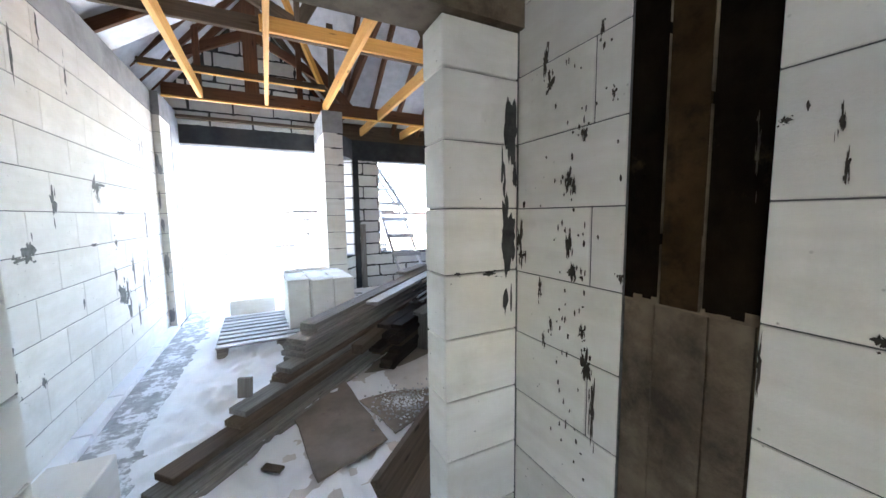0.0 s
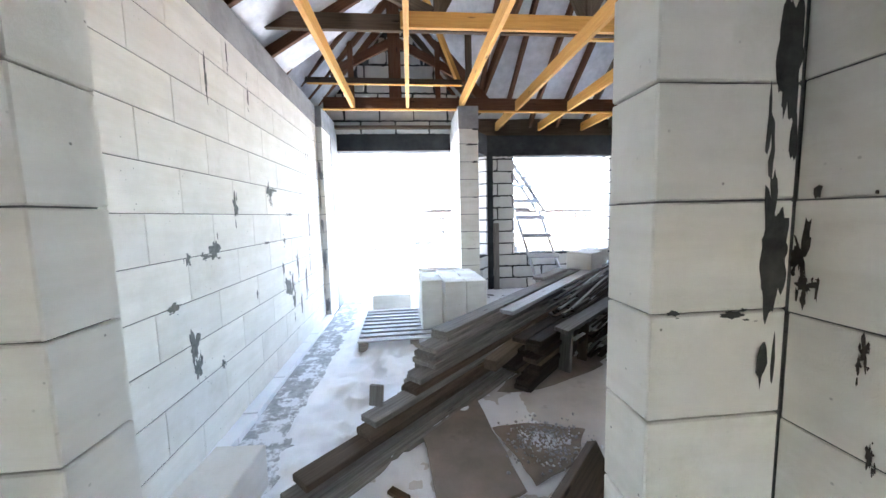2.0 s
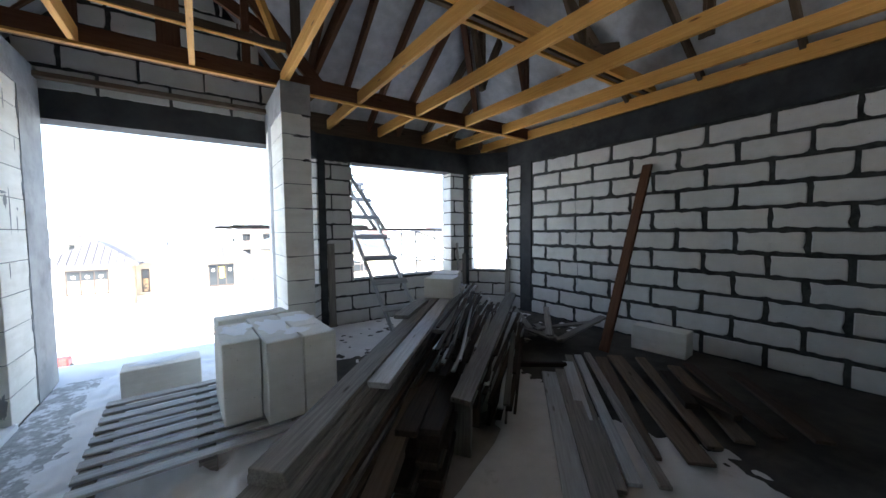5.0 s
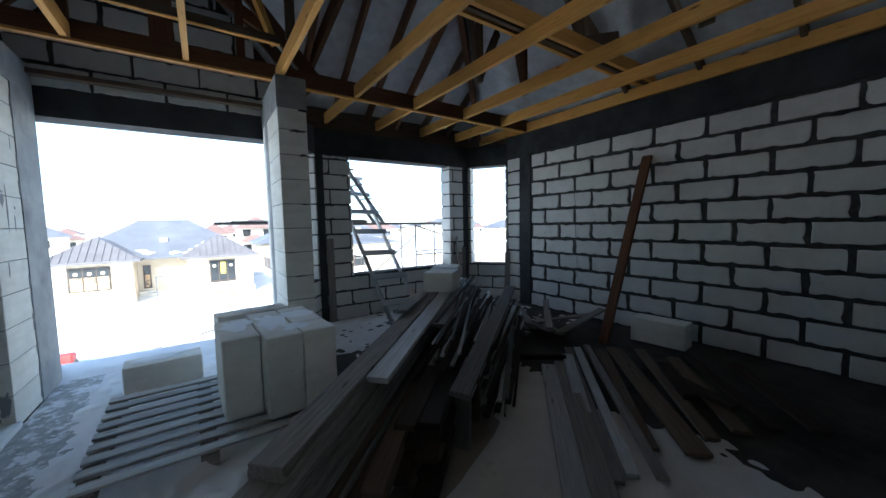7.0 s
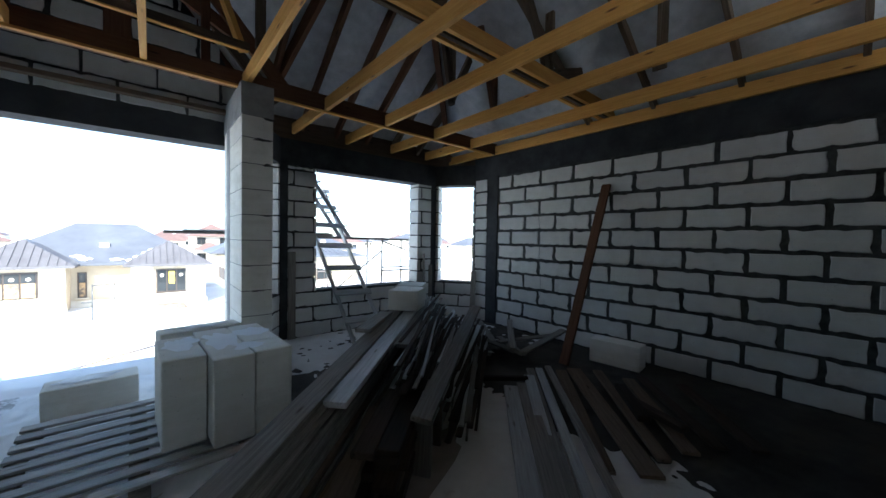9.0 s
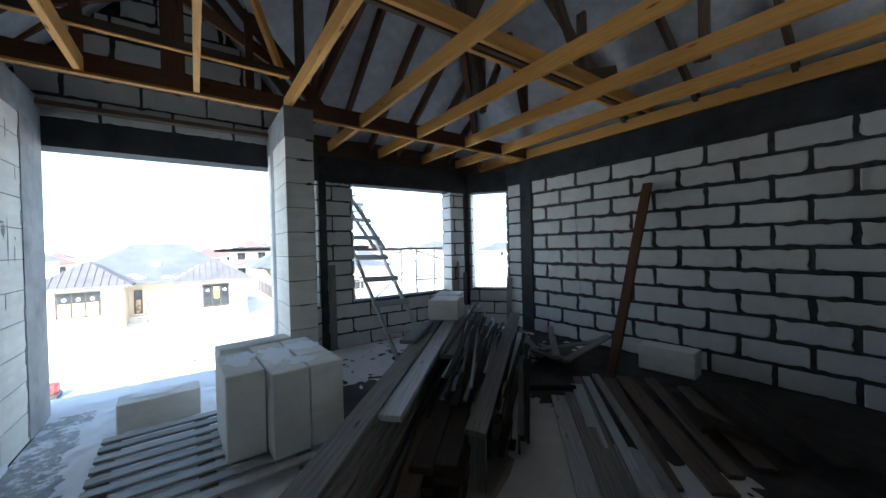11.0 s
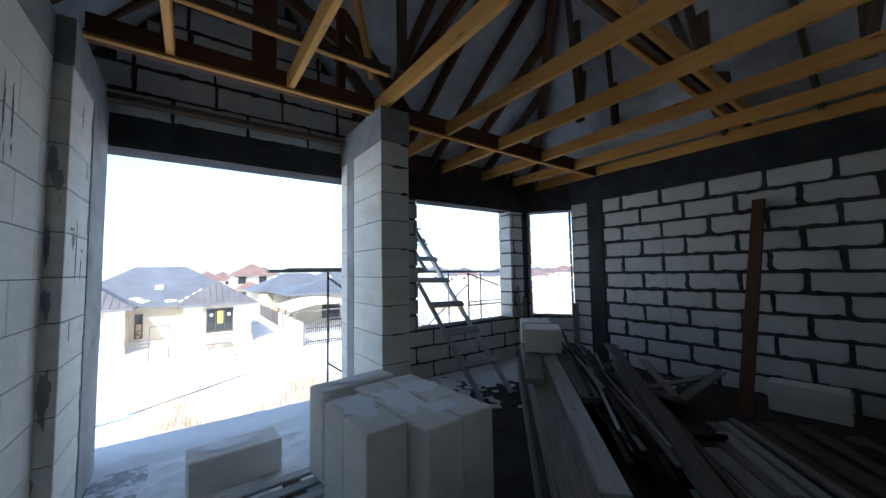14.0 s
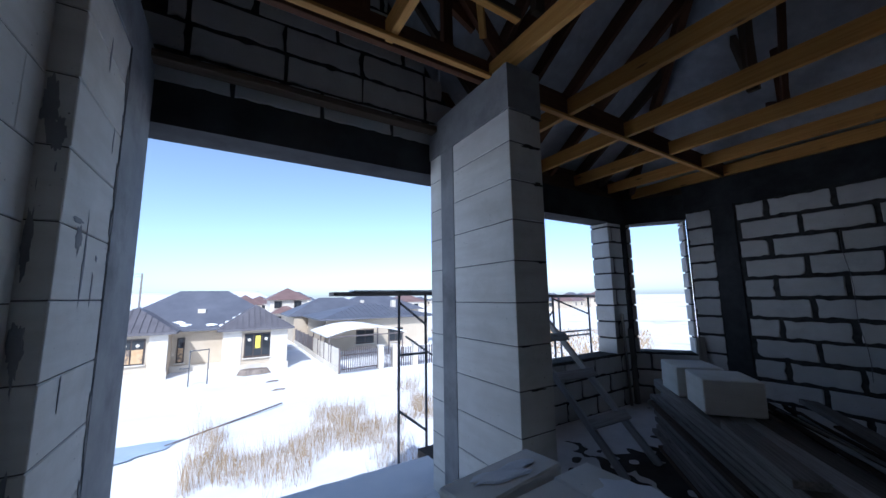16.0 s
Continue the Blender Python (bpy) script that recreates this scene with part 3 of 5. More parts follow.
beam("ridge_board", (GX, 4.9, GZ - 0.08), (GX, FAR, GZ - 0.08), 0.05, 0.16, "stained", roof)
# struts over the east bays
for x, y, mat in ((3.6, 5.3, "oldbrown"), (4.4, 5.3, "stained"), (4.5, 3.2, "oldbrown"), (3.4, 3.0, "oldbrown")):
    beam("post", (x, y, 3.28), (x, y, main_z(x, y) - 0.1), 0.09, 0.05, mat, roof)
    beam("strut", (x, y, 3.35), (x + 0.55, y + 0.25, main_z(x + 0.55, y + 0.25) - 0.1), 0.05, 0.11, mat, roof)
    beam("strut", (x, y, 3.35), (x - 0.5, y - 0.2, main_z(x - 0.5, y - 0.2) - 0.1), 0.05, 0.11, mat, roof)

# ---- outside ----
GROUND = -4.0


def ground_mat(nt, bsdf):
    vec, _ = coords(nt)
    far = noise_tex(nt, vec, 0.05, 8.0, 0.65)
    near = noise_tex(nt, vec, 0.5, 8.0, 0.6)
    col = ramp(nt, near, [(0.3, (0.76, 0.78, 0.81)), (0.7, (0.87, 0.88, 0.89))])
    patch = ramp(nt, far, [(0.56, (0, 0, 0)), (0.68, (1, 1, 1))])
    col = mix(nt, patch, col, (0.42, 0.36, 0.27))
    nt.links.new(col, bsdf.inputs["Base Color"])
    bsdf.inputs["Roughness"].default_value = 0.85
    bump(nt, bsdf, near, 0.6, 0.1)


M["ground"] = material("snowy_ground", ground_mat)
bm = bmesh.new()
bmesh.ops.create_grid(bm, x_segments=120, y_segments=120, size=1.0)
for v in bm.verts:
    r = max(abs(v.co.x), abs(v.co.y))
    k = 30 + 2400 * r ** 4
    v.co.x, v.co.y = v.co.x * k, v.co.y * k + 22
    v.co.z = GROUND + 0.10 * noise.noise(Vector((v.co.x, v.co.y, 0)) * 0.25) + (0.0 if abs(v.co.y) < 90 else -0.3)
ground = tagged(part("ground", bm, M["ground"], smooth=True), "snow covered ground with trodden earth showing", "ground", "", "structure")
bm = bmesh.new()
box_into(bm, -0.97, 5.84, -2.5, 7.0, GROUND - 0.1, -0.352)
tagged(part("wall_storey_below", bm, M["aac_rough"]), "plain block wall of the storey below", "wall", "", "structure")


# ---- the room: floor cover ----
def blob(rx, ry, h, seed, wild=0.35, sides=22):
    """A flat, ragged patch about the origin, thin at its rim."""
    b = bmesh.new()
    rng = random.Random(seed)
    off = Vector((rng.uniform(0, 50), rng.uniform(0, 50), 0))
    rim, inner = [], []
    for k in range(sides):
        a = 2 * math.pi * k / sides
        d = Vector((math.cos(a), math.sin(a), 0))
        q = 1 + wild * (noise.noise(d * 1.3 + off) * 1.2 + noise.noise(d * 4 + off) * 0.8)
        rim.append(b.verts.new((d.x * rx * q, d.y * ry * q, 0)))
        inner.append(b.verts.new((d.x * rx * q * 0.8, d.y * ry * q * 0.8, h)))
    for k in range(sides):
        n = (k + 1) % sides
        b.faces.new((rim[k], rim[n], inner[n], inner[k]))
    b.faces.new(inner)
    return b


def cover(name, x0, x1, y0, y1, height, mat, label, category, step=0.035, z=0.0):
    """Loose stuff lying on the floor wherever height(x, y) is above nothing."""
    b = bmesh.new()
    nx, ny = int((x1 - x0) / step), int((y1 - y0) / step)
    vs = {}
    for i in range(nx + 1):
        for j in range(ny + 1):
            x, y = x0 + i * step, y0 + j * step
            h = height(x, y)
            if h > -0.012:
                vs[i, j] = b.verts.new((x, y, z + max(h, -0.004)))
    for i in range(nx):
        for j in range(ny):
            q = [vs.get(k) for k in ((i, j), (i + 1, j), (i + 1, j + 1), (i, j + 1))]
            if all(q):
                b.faces.new(q)
    return tagged(part(name, b, mat, smooth=True), label, category, "", "stuff")


def n2(x, y, s, seed=0.0):
    return noise.noise(Vector((x * s + seed, y * s - seed, seed)))


def soft_box(x, y, x0, x1, y0, y1, edge):
    return min(x - x0, x1 - x, y - y0, y1 - y) / edge


def deep_snow(x, y):
    m = min(1.0, soft_box(x, y, -0.30 + 0.1 * n2(y, 0, 2.1), 1.45, 1.5, 6.9, 0.25) + 0.35 + 0.4 * n2(x, y, 2.3, 3))
    if x - 0.2 > (y - 2.4) * 1.0 + 0.25 * n2(x, y, 3, 9):
        m = min(m, 0.55 - 0.9 * max(0, n2(x, y, 2.0, 7)))
    tread = 0.014 * n2(x, y, 16, 5) + 0.020 * n2(x, y, 9, 5) + 0.018 * n2(x, y, 5, 11)
    pits = 0.0
    for fx, fy, a in FOOT:
        dx, dy = x - fx, y - fy
        u, v = dx * math.cos(a) + dy * math.sin(a), -dx * math.sin(a) + dy * math.cos(a)
        r = (u / 0.15) ** 2 + (v / 0.055) ** 2
        pits -= 0.036 * math.exp(-r * r)
        pits += 0.016 * math.exp(-((r - 1.9) ** 2) * 2)
    h = 0.034 * m + (tread + pits) * min(1.0, max(0.0, m * 1.6)) - 0.004
    return max(h, 0.004 + 0.006 * n2(x, y, 12, 2)) if m > 0.1 else h


rng = random.Random(4)
FOOT = [(rng.uniform(-0.05, 0.9), rng.uniform(1.7, 4.6), rng.uniform(0.9, 2.1)) for _ in range(46)]
cover("snow", -0.42, 1.5, 1.3, 7.0, deep_snow, M["snow"], "trodden snow blown in over the floor", "snow")
cover("sandy_snow", 0.3, 4.3, 1.5, 4.9, lambda x, y: 0.009 * min(1, soft_box(x, y, 0.5, 3.3, 1.6, 4.7, 0.4) + 0.45 + 1.0 * n2(x, y, 1.3, 17) + 0.5 * n2(x, y, 5, 2) + 0.6 * n2(x, y, 14, 8)) - 0.003,
      M["sand"], "thin dirty snow and sand drifted on the floor", "snow", 0.028)
cover("bay_snow", 1.7, 5.4, 5.0, 7.4, lambda x, y: 0.008 * min(1, 0.45 + 0.9 * n2(x, y, 1.2, 31) + 0.7 * n2(x, y, 9, 3) + (y - 6.2) * 0.5) - 0.003, M["sand"], "thin drifted snow under the bay windows", "snow", 0.03)
cover("grit", -0.64, 0.0, 1.5, 7.3, lambda x, y: 0.010 * min(1, soft_box(x, y, -0.66, -0.20 + 0.12 * n2(y, 1, 1.5), 1.4, 7.25, 0.1) + 0.4 * n2(x, y, 6, 4)) + 0.004 * n2(x, y, 22, 6),
      M["grit"], "wet gritty strip with slush along the wall", "grit", 0.03)
bm = bmesh.new()
for k in range(15):
    box_into(bm, XW + 0.001, XW + 0.105 + 0.012 * random.Random(k).random(), 1.48 + k * 0.3, 1.776 + k * 0.3, 0, 0.045 + 0.008 * random.Random(k + 50).random())
tagged(part("plinth", bm, M["snow"]), "low snow covered ledge along the foot of the wall", "ledge", "", "structure")
cover("terrace_snow", -0.97, 1.6, 6.7, 7.55, lambda x, y: 0.03 * min(1, (y - 6.75 + 0.15 * n2(x, y, 3, 8)) * 3) + 0.008 * n2(x, y, 6, 3), M["snow"], "smooth snow on the slab edge under the wide opening", "snow", 0.05)
def sheet_patch(corners, h, seed, wild=0.02):
    """A flat patch whose sides run straight but ragged between its corners."""
    b = bmesh.new()
    rim = []
    for k, p in enumerate(corners):
        q = corners[(k + 1) % len(corners)]
        for i in range(9):
            u = i / 9
            x, y = p[0] * (1 - u) + q[0] * u, p[1] * (1 - u) + q[1] * u
            rim.append((x + wild * n2(x, y, 9, seed), y + wild * n2(x, y, 9, seed + 5)))
    cx, cy = sum(p[0] for p in rim) / len(rim), sum(p[1] for p in rim) / len(rim)
    lo = [b.verts.new((x, y, 0.0)) for x, y in rim]
    hi = [b.verts.new((cx + (x - cx) * 0.975, cy + (y - cy) * 0.975, h)) for x, y in rim]
    for k in range(len(rim)):
        n = (k + 1) % len(rim)
        b.faces.new((lo[k], lo[n], hi[n], hi[k]))
    b.faces.new(hi)
    return b


BARE = ((0.60, 3.02), (1.06, 3.30), (1.157, 2.30), (0.688, 2.13))
GRAVEL = ((1.10, 2.88), (1.36, 2.90), (1.72, 2.78), (1.50, 2.47), (1.215, 2.34))
for k, (corners, mat, lab) in enumerate(((BARE, "damp", "bare brown screed where a sheet kept the snow off"), (GRAVEL, "damp", "bare brown screed scattered with gravel"))):
    tagged(part("floor_patch", sheet_patch(corners, 0.008, 70 + k), M[mat], None, lab, pose(0, 0, 0.034 + 0.002 * k)), lab, "floor patch", "", "stuff")
for k, (x, y, rx, ry, mat, lab) in enumerate(((1.95, 3.72, 0.62, 0.20, "damp", "dark damp patch on the floor"), (1.62, 3.95, 0.3, 0.2, "sand", "pale dusty patch on the floor"))):
    tagged(part("floor_patch", blob(rx, ry, 0.006, 72 + k, 0.3), M[mat], None, lab, pose(x, y, 0.014 + 0.002 * k, 0, 0, (25, 0)[k])), lab, "floor patch", "", "stuff")
bm = bmesh.new()
rng = random.Random(77)
for k in range(420):
    x, y = rng.gauss(1.42, 0.13), rng.gauss(2.68, 0.12)
    q = rng.uniform(0.004, 0.011)
    bmesh.ops.create_icosphere(bm, subdivisions=1, radius=q, matrix=pose(x, y, 0.044 + q * 0.2, rng.uniform(0, 90), rng.uniform(0, 90), 0) @ Matrix.Diagonal((1.3, 1.0, 0.7, 1.0)))
tagged(part("gravel", bm, M["grit"]), "loose grey gravel on the bare screed", "gravel", "", "stuff")

# ---- timber ----
SD, SN, SO = Vector((0.713, 0.701, 0)), Vector((-0.701, 0.713, 0)), Vector((0.035, 2.243, 0))


def board(a, b, w, h, mat, label, group, category="board", roll=0.0, c=0.004):
    ob = beam("board", a, b, w, h, mat, None, roll, label, c)
    return tagged(ob, label, category, group)


def stacked(s0, s1, n, z, w=0.145, h=0.042, mat="old", yaw=0.0, rise=0.0, label="weathered grey plank in a long stack", group="planks in the stack"):
    off = math.tan(radians(yaw)) * (s1 - s0) / 2
    a = SO + SD * s0 + SN * (n - off) + Vector((0, 0, z))
    b = SO + SD * s1 + SN * (n + off) + Vector((0, 0, z + rise))
    return board(a, b, w, h, mat, label, group)


rng = random.Random(11)
z = 0.024
starts = (0.0, 0.02, -0.03, 0.05, 0.46, 0.52, 0.9, 0.95, 1.14, 1.18, 1.22, 1.38)
for layer, s0 in enumerate(starts):
    inner = 0.22 * layer / 11
    cols = max(1, int((0.455 - inner) / 0.15))
    for col in range(cols):
        n, w = (inner + 0.075 + col * (0.305 - inner) / (cols - 1), 0.145) if cols > 1 else ((inner + 0.41) / 2, 0.41 - inner)
        begin = s0 if col == 0 else max(s0, 0.90 + 0.05 * layer)
        stacked(begin + rng.uniform(-0.025, 0.025), 5.55 + rng.uniform(-0.2, 0.25), n + rng.uniform(-0.006, 0.006), z, w, mat="old" if rng.random() < 0.78 else "oldbrown", yaw=rng.uniform(-0.15, 0.15), rise=0.0103 * layer)
    z += 0.0435
stacked(1.36, 5.55, 0.325, z, 0.165, yaw=0.3, rise=0.108, label="long grey plank lying on top of the stack")
stacked(2.20, 5.6, 0.158, z + 0.002, 0.15, mat="frosted", yaw=-0.2, rise=0.106, label="frosted grey plank on top of the stack")
stacked(3.35, 5.5, -0.005, z + 0.016, 0.15, yaw=0.2, rise=0.09, label="grey plank on top of the stack")
TOPZ = 0.665
board(SO + SD * 0.60 + SN * 0.20 + Vector((0, 0, 0.30)), SO + SD * 0.62 + SN * 0.21 + Vector((0, 0, 0.43)), 0.09, 0.03, "old", "short grey board stub standing on the stack", "")
board(SO + SD * 3.42 + SN * 0.40 + Vector((0, 0, 0.67)), SO + SD * 4.15 + SN * 0.36 + Vector((0, 0, 0.69)), 0.15, 0.04, "old", "loose grey plank sticking out from the stack", "")

# second stack: most planks darkened in colour for the shade they lie in
z = 0.024
for layer in range(9):
    for col in range(2):
        stacked(1.85 + rng.uniform(-0.10, 0.30) + (0.3 if layer > 8 else 0), 5.3 + rng.uniform(-0.3, 0.3), -0.09 - col * 0.135 + rng.uniform(-0.015, 0.015), z, 0.13, mat="oldbrown" if rng.random() < 0.25 else "shadewood", yaw=rng.uniform(-0.8, 0.8),
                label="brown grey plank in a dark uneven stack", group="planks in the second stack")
    z += 0.0435
stacked(1.55, 2.6, -0.02, 0.30, 0.11, 0.09, "oldbrown", 4, 0.02, "short square timber wedged between the stacks", "")

for k in range(130):
    u = (k % 26) / 25
    s0 = rng.uniform(2.55, 3.5)
    ln = rng.uniform(1.3, 2.2)
    n = -0.07 - 0.66 * u + rng.uniform(-0.025, 0.025)
    top = 0.64 - 0.36 * u
    low = 0.42 if u < 0.33 else 0.03
    zz = low + (top - low) * (k // 26 + 0.5) / 5.0 + rng.uniform(0, 0.02)
    stacked(s0, s0 + ln, n, zz, rng.uniform(0.018, 0.050), 0.016, ("frosted", "shadewood", "old", "shadewood", "shadewood")[k % 5], -6 * u + rng.uniform(-5, 4), rng.uniform(0.02, 0.14), "thin frosted lath in an untidy heap", "laths in the heap")
for k in range(14):
    a = Vector((rng.uniform(3.9, 4.5), rng.uniform(4.5, 5.2), rng.uniform(0.04, 0.22)))
    ang = radians(rng.uniform(35, 120))
    board(a, a + Vector((math.cos(ang), math.sin(ang), rng.uniform(-0.02, 0.14))) * rng.uniform(0.7, 1.3), rng.uniform(0.05, 0.12), 0.025, "old", "broken grey board in the corner heap", "boards in the corner heap")
board((1.915, 3.60, 0.44), (4.22, 5.40, 0.60), 0.135, 0.04, "old", "grey plank lying across the heap", "", roll=8)
board((1.99, 3.68, 0.0), (2.02, 3.70, 0.42), 0.12, 0.035, "old", "short grey board propping the plank", "")
board((2.27, 3.90, 0.0), (2.30, 3.92, 0.45), 0.10, 0.035, "oldbrown", "short brown board propping the plank", "")

FB = "boards on the floor"
for k, (a, b, w, mat, lab) in enumerate((
        ((3.52, 4.18), (2.05, 2.80), 0.15, "frosted", "snow dusted board lying flat on the floor"), ((3.66, 4.12), (2.18, 2.72), 0.15, "old", "grey board lying flat on the floor"),
        ((3.86, 4.20), (2.55, 3.02), 0.11, "frosted", "snow dusted board lying flat on the floor"), ((4.10, 4.36), (2.48, 2.88), 0.09, "old", "grey lath lying on the floor"),
        ((4.16, 4.28), (2.62, 2.86), 0.08, "frosted", "grey lath lying on the floor"), ((4.28, 4.24), (2.72, 2.74), 0.07, "old", "grey lath lying on the floor"),
        ((4.34, 4.10), (2.95, 2.92), 0.12, "oldbrown", "brown lath lying on the floor"), ((4.48, 4.02), (3.12, 2.70), 0.16, "oldbrown", "wide brown board lying on the floor"),
        ((4.62, 3.80), (3.40, 2.72), 0.10, "oldbrown", "brown lath lying on the floor"), ((4.72, 3.50), (3.62, 2.62), 0.12, "oldbrown", "brown lath lying on the floor"),
        ((4.86, 3.42), (3.90, 2.50), 0.10, "shadewood", "brown lath lying on the floor"), ((4.95, 3.05), (4.05, 2.30), 0.12, "shadewood", "brown lath lying on the floor"))):
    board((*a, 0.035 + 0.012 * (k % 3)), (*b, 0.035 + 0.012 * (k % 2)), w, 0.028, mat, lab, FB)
board((3.20, 4.50, 0.10), (3.75, 4.14, 0.08), 0.045, 0.045, "shadewood", "short square batten lying across the boards", "")
board((4.32, 3.42, 0.09), (3.75, 2.98, 0.11), 0.10, 0.05, "shadewood", "short brown offcut on the boards", "offcuts")
board((4.05, 3.20, 0.10), (3.85, 2.72, 0.10), 0.09, 0.05, "shadewood", "short brown offcut on the boards", "offcuts")
board((4.4, 4.75, 0.05), (5.15, 4.55, 0.30), 0.12, 0.025, "old", "grey board leaning on the heap by the wall", "")
board((4.2, 4.95, 0.20), (5.35, 4.75, 0.16), 0.10, 0.025, "old", "grey board leaning on the heap by the wall", "")
board((4.60, 4.22, 0.02), (5.50, 4.17, 2.36), 0.12, 0.04, "stained", "long brown plank leaning against the block wall", "")
board((2.27, 7.37, 0.0), (2.27, 7.385, 1.33), 0.11, 0.03, "old", "grey board standing against the bay column", "")
board((4.78, 7.36, 0.0), (4.76, 7.385, 1.27), 0.09, 0.03, "old", "grey board standing against the bay pier", "")
board((4.90, 7.34, 0.0), (4.92, 7.375, 1.05), 0.07, 0.03, "old", "grey board standing against the bay pier", "")
board((5.36, 6.62, 0.0), (5.49, 6.72, 0.95), 0.10, 0.03, "old", "grey board leaning in the bay corner", "")
board((0.96, 1.78, 0.10), (1.62, 2.42, 0.10), 0.20, 0.06, "oldbrown", "brown timber with frost lying behind the door jamb", "", roll=62)
board((1.02, 1.68, 0.03), (1.75, 2.35, 0.03), 0.14, 0.04, "oldbrown", "brown board on the floor behind the door jamb", "")
board((0.42, 2.42, 0.03), (0.52, 2.34, 0.03), 0.05, 0.02, "oldbrown", "small brown offcut on the snow", "")

# ---- pallet, blocks ----
pallet = thing("pallet", "weathered wooden pallet dusted with snow", "pallet", pose(-0.05, 4.47, 0, 0, 0, 1.5))
for k in range(9):
    beam("slat", (0.0, 0.04 + k * 0.155, 0.121), (1.28, 0.04 + k * 0.155, 0.121), 0.085, 0.022, "frosted", pallet)
for x in (0.06, 0.64, 1.22):
    beam("stringer", (x, 0.0, 0.099), (x, 1.32, 0.099), 0.10, 0.022, "old", pallet)
    for y in (0.06, 0.65, 1.26):
        part("foot", chamfered(0.10, 0.12, 0.087, 0.004, "old"), None, pallet, "", pose(x, y, 0.0435))


def aac_block(m, size, label, group):
    return tagged(part("aerated_block", chamfered(*size, 0.008, "aac"), None, None, label, m), label, "block", group)


def snow_cap(x, y, z, rx, ry, seed, h=0.008, turn=0):
    lab = "thin patch of snow on the block tops"
    return tagged(part("snow_patch", blob(rx, ry, h, seed, 0.55), M["snow"], None, lab, pose(x, y, z, 0, 0, turn)), lab, "snow", "snow on the blocks", "stuff")


PG = "blocks standing on the pallet"
STACK = pose(1.075, 4.76, 0.134 + 0.30, 0, 0, 3)
for u, v, lift in ((-0.258, 0.17, 0), (-0.256, 0.473, 0.002), (0, 0, 0.003), (0.001, 0.303, 0), (0.0, 0.606, 0.001), (0.258, 0.014, 0.002), (0.2585, 0.318, 0.003), (0.259, 0.621, 0)):
    aac_block(STACK @ pose(u, v, lift), (0.25, 0.30, 0.60), "white aerated concrete block standing on end on the pallet", PG)
aac_block(pose(0.98, 5.66, 0.134 + 0.305, 0, 0, 8), (0.60, 0.22, 0.61), "white aerated concrete block slab at the back of the stack", PG)
for k, (x, y, rx, ry) in enumerate(((0.80, 5.16, 0.10, 0.20), (1.06, 5.10, 0.11, 0.26), (1.30, 5.25, 0.12, 0.14), (1.2, 4.85, 0.10, 0.10), (0.98, 5.66, 0.2, 0.06))):
    snow_cap(x, y, 0.7375 + (0.011 if k == 4 else 0), rx, ry, 20 + k, 0.003)
aac_block(pose(0.25, 6.20, 0.155, 0, 0, 3), (0.60, 0.27, 0.25), "white aerated concrete block lying in the snow by the opening", "loose blocks")
snow_cap(0.2, 6.22, 0.281, 0.22, 0.09, 40)
aac_block(pose(-0.43, 2.28, 0.13, 0, 0, 86), (0.60, 0.28, 0.25), "white aerated concrete block lying along the wall foot", "loose blocks")
aac_block(pose(5.22, 3.84, 0.15, 0, 0, 95), (0.60, 0.25, 0.30), "white aerated concrete block lying by the mortared wall", "loose blocks")
aac_block(pose(3.18, 5.62, TOPZ + 0.128, 0, 0, 40), (0.40, 0.38, 0.25), "white aerated concrete block resting on the plank stack", "blocks on the planks")
aac_block(pose(3.50, 5.98, TOPZ + 0.128, 0, 0, 44), (0.40, 0.36, 0.25), "white aerated concrete block resting on the plank stack", "blocks on the planks")

string = thing("string", "thin grey builder's string hanging down the block wall", "string")
bm = bmesh.new()
pts = [Vector((5.512, 5.27 - 0.006 * k + 0.012 * math.sin(k * 1.3), 2.23 - 0.16 * k)) for k in range(11)]
for a, c in zip(pts, pts[1:]):
    rod_into(bm, a, c, 0.003, 5)
part("cord", bm, M["steel"], string)

# ---- ladder ----
# rails and rungs take the pale board colour to look lit by the sky
ladder = thing("ladder", "rough wooden ladder leaning out through the bay window", "ladder", pose(2.79, 6.22, 0))
for x in (0.0, 0.50):
    beam("rail", (x, 0, 0.0), (x - 0.05, 2.65, 2.68), 0.035, 0.07, "frosted", ladder)
for k in range(7):
    q = 0.125 + 0.13 * k
    beam("rung", (-0.07, 2.65 * q - 0.045, 2.68 * q + 0.05), (0.53, 2.65 * q - 0.04, 2.68 * q + 0.035), 0.10, 0.028, "frosted", ladder, 45)

upper = thing("ladder", "short wooden ladder standing on the scaffold deck", "ladder", pose(3.53, 8.12, 1.565))
for y in (0.0, 0.42):
    beam("rail", (0, y, 0.0), (-0.80, y, 1.16), 0.035, 0.07, "frosted", upper)
for q in (0.16, 0.38, 0.60, 0.82):
    beam("rung", (-0.80 * q + 0.04, -0.05, 1.16 * q + 0.03), (-0.80 * q + 0.04, 0.47, 1.16 * q + 0.03), 0.09, 0.025, "frosted", upper)

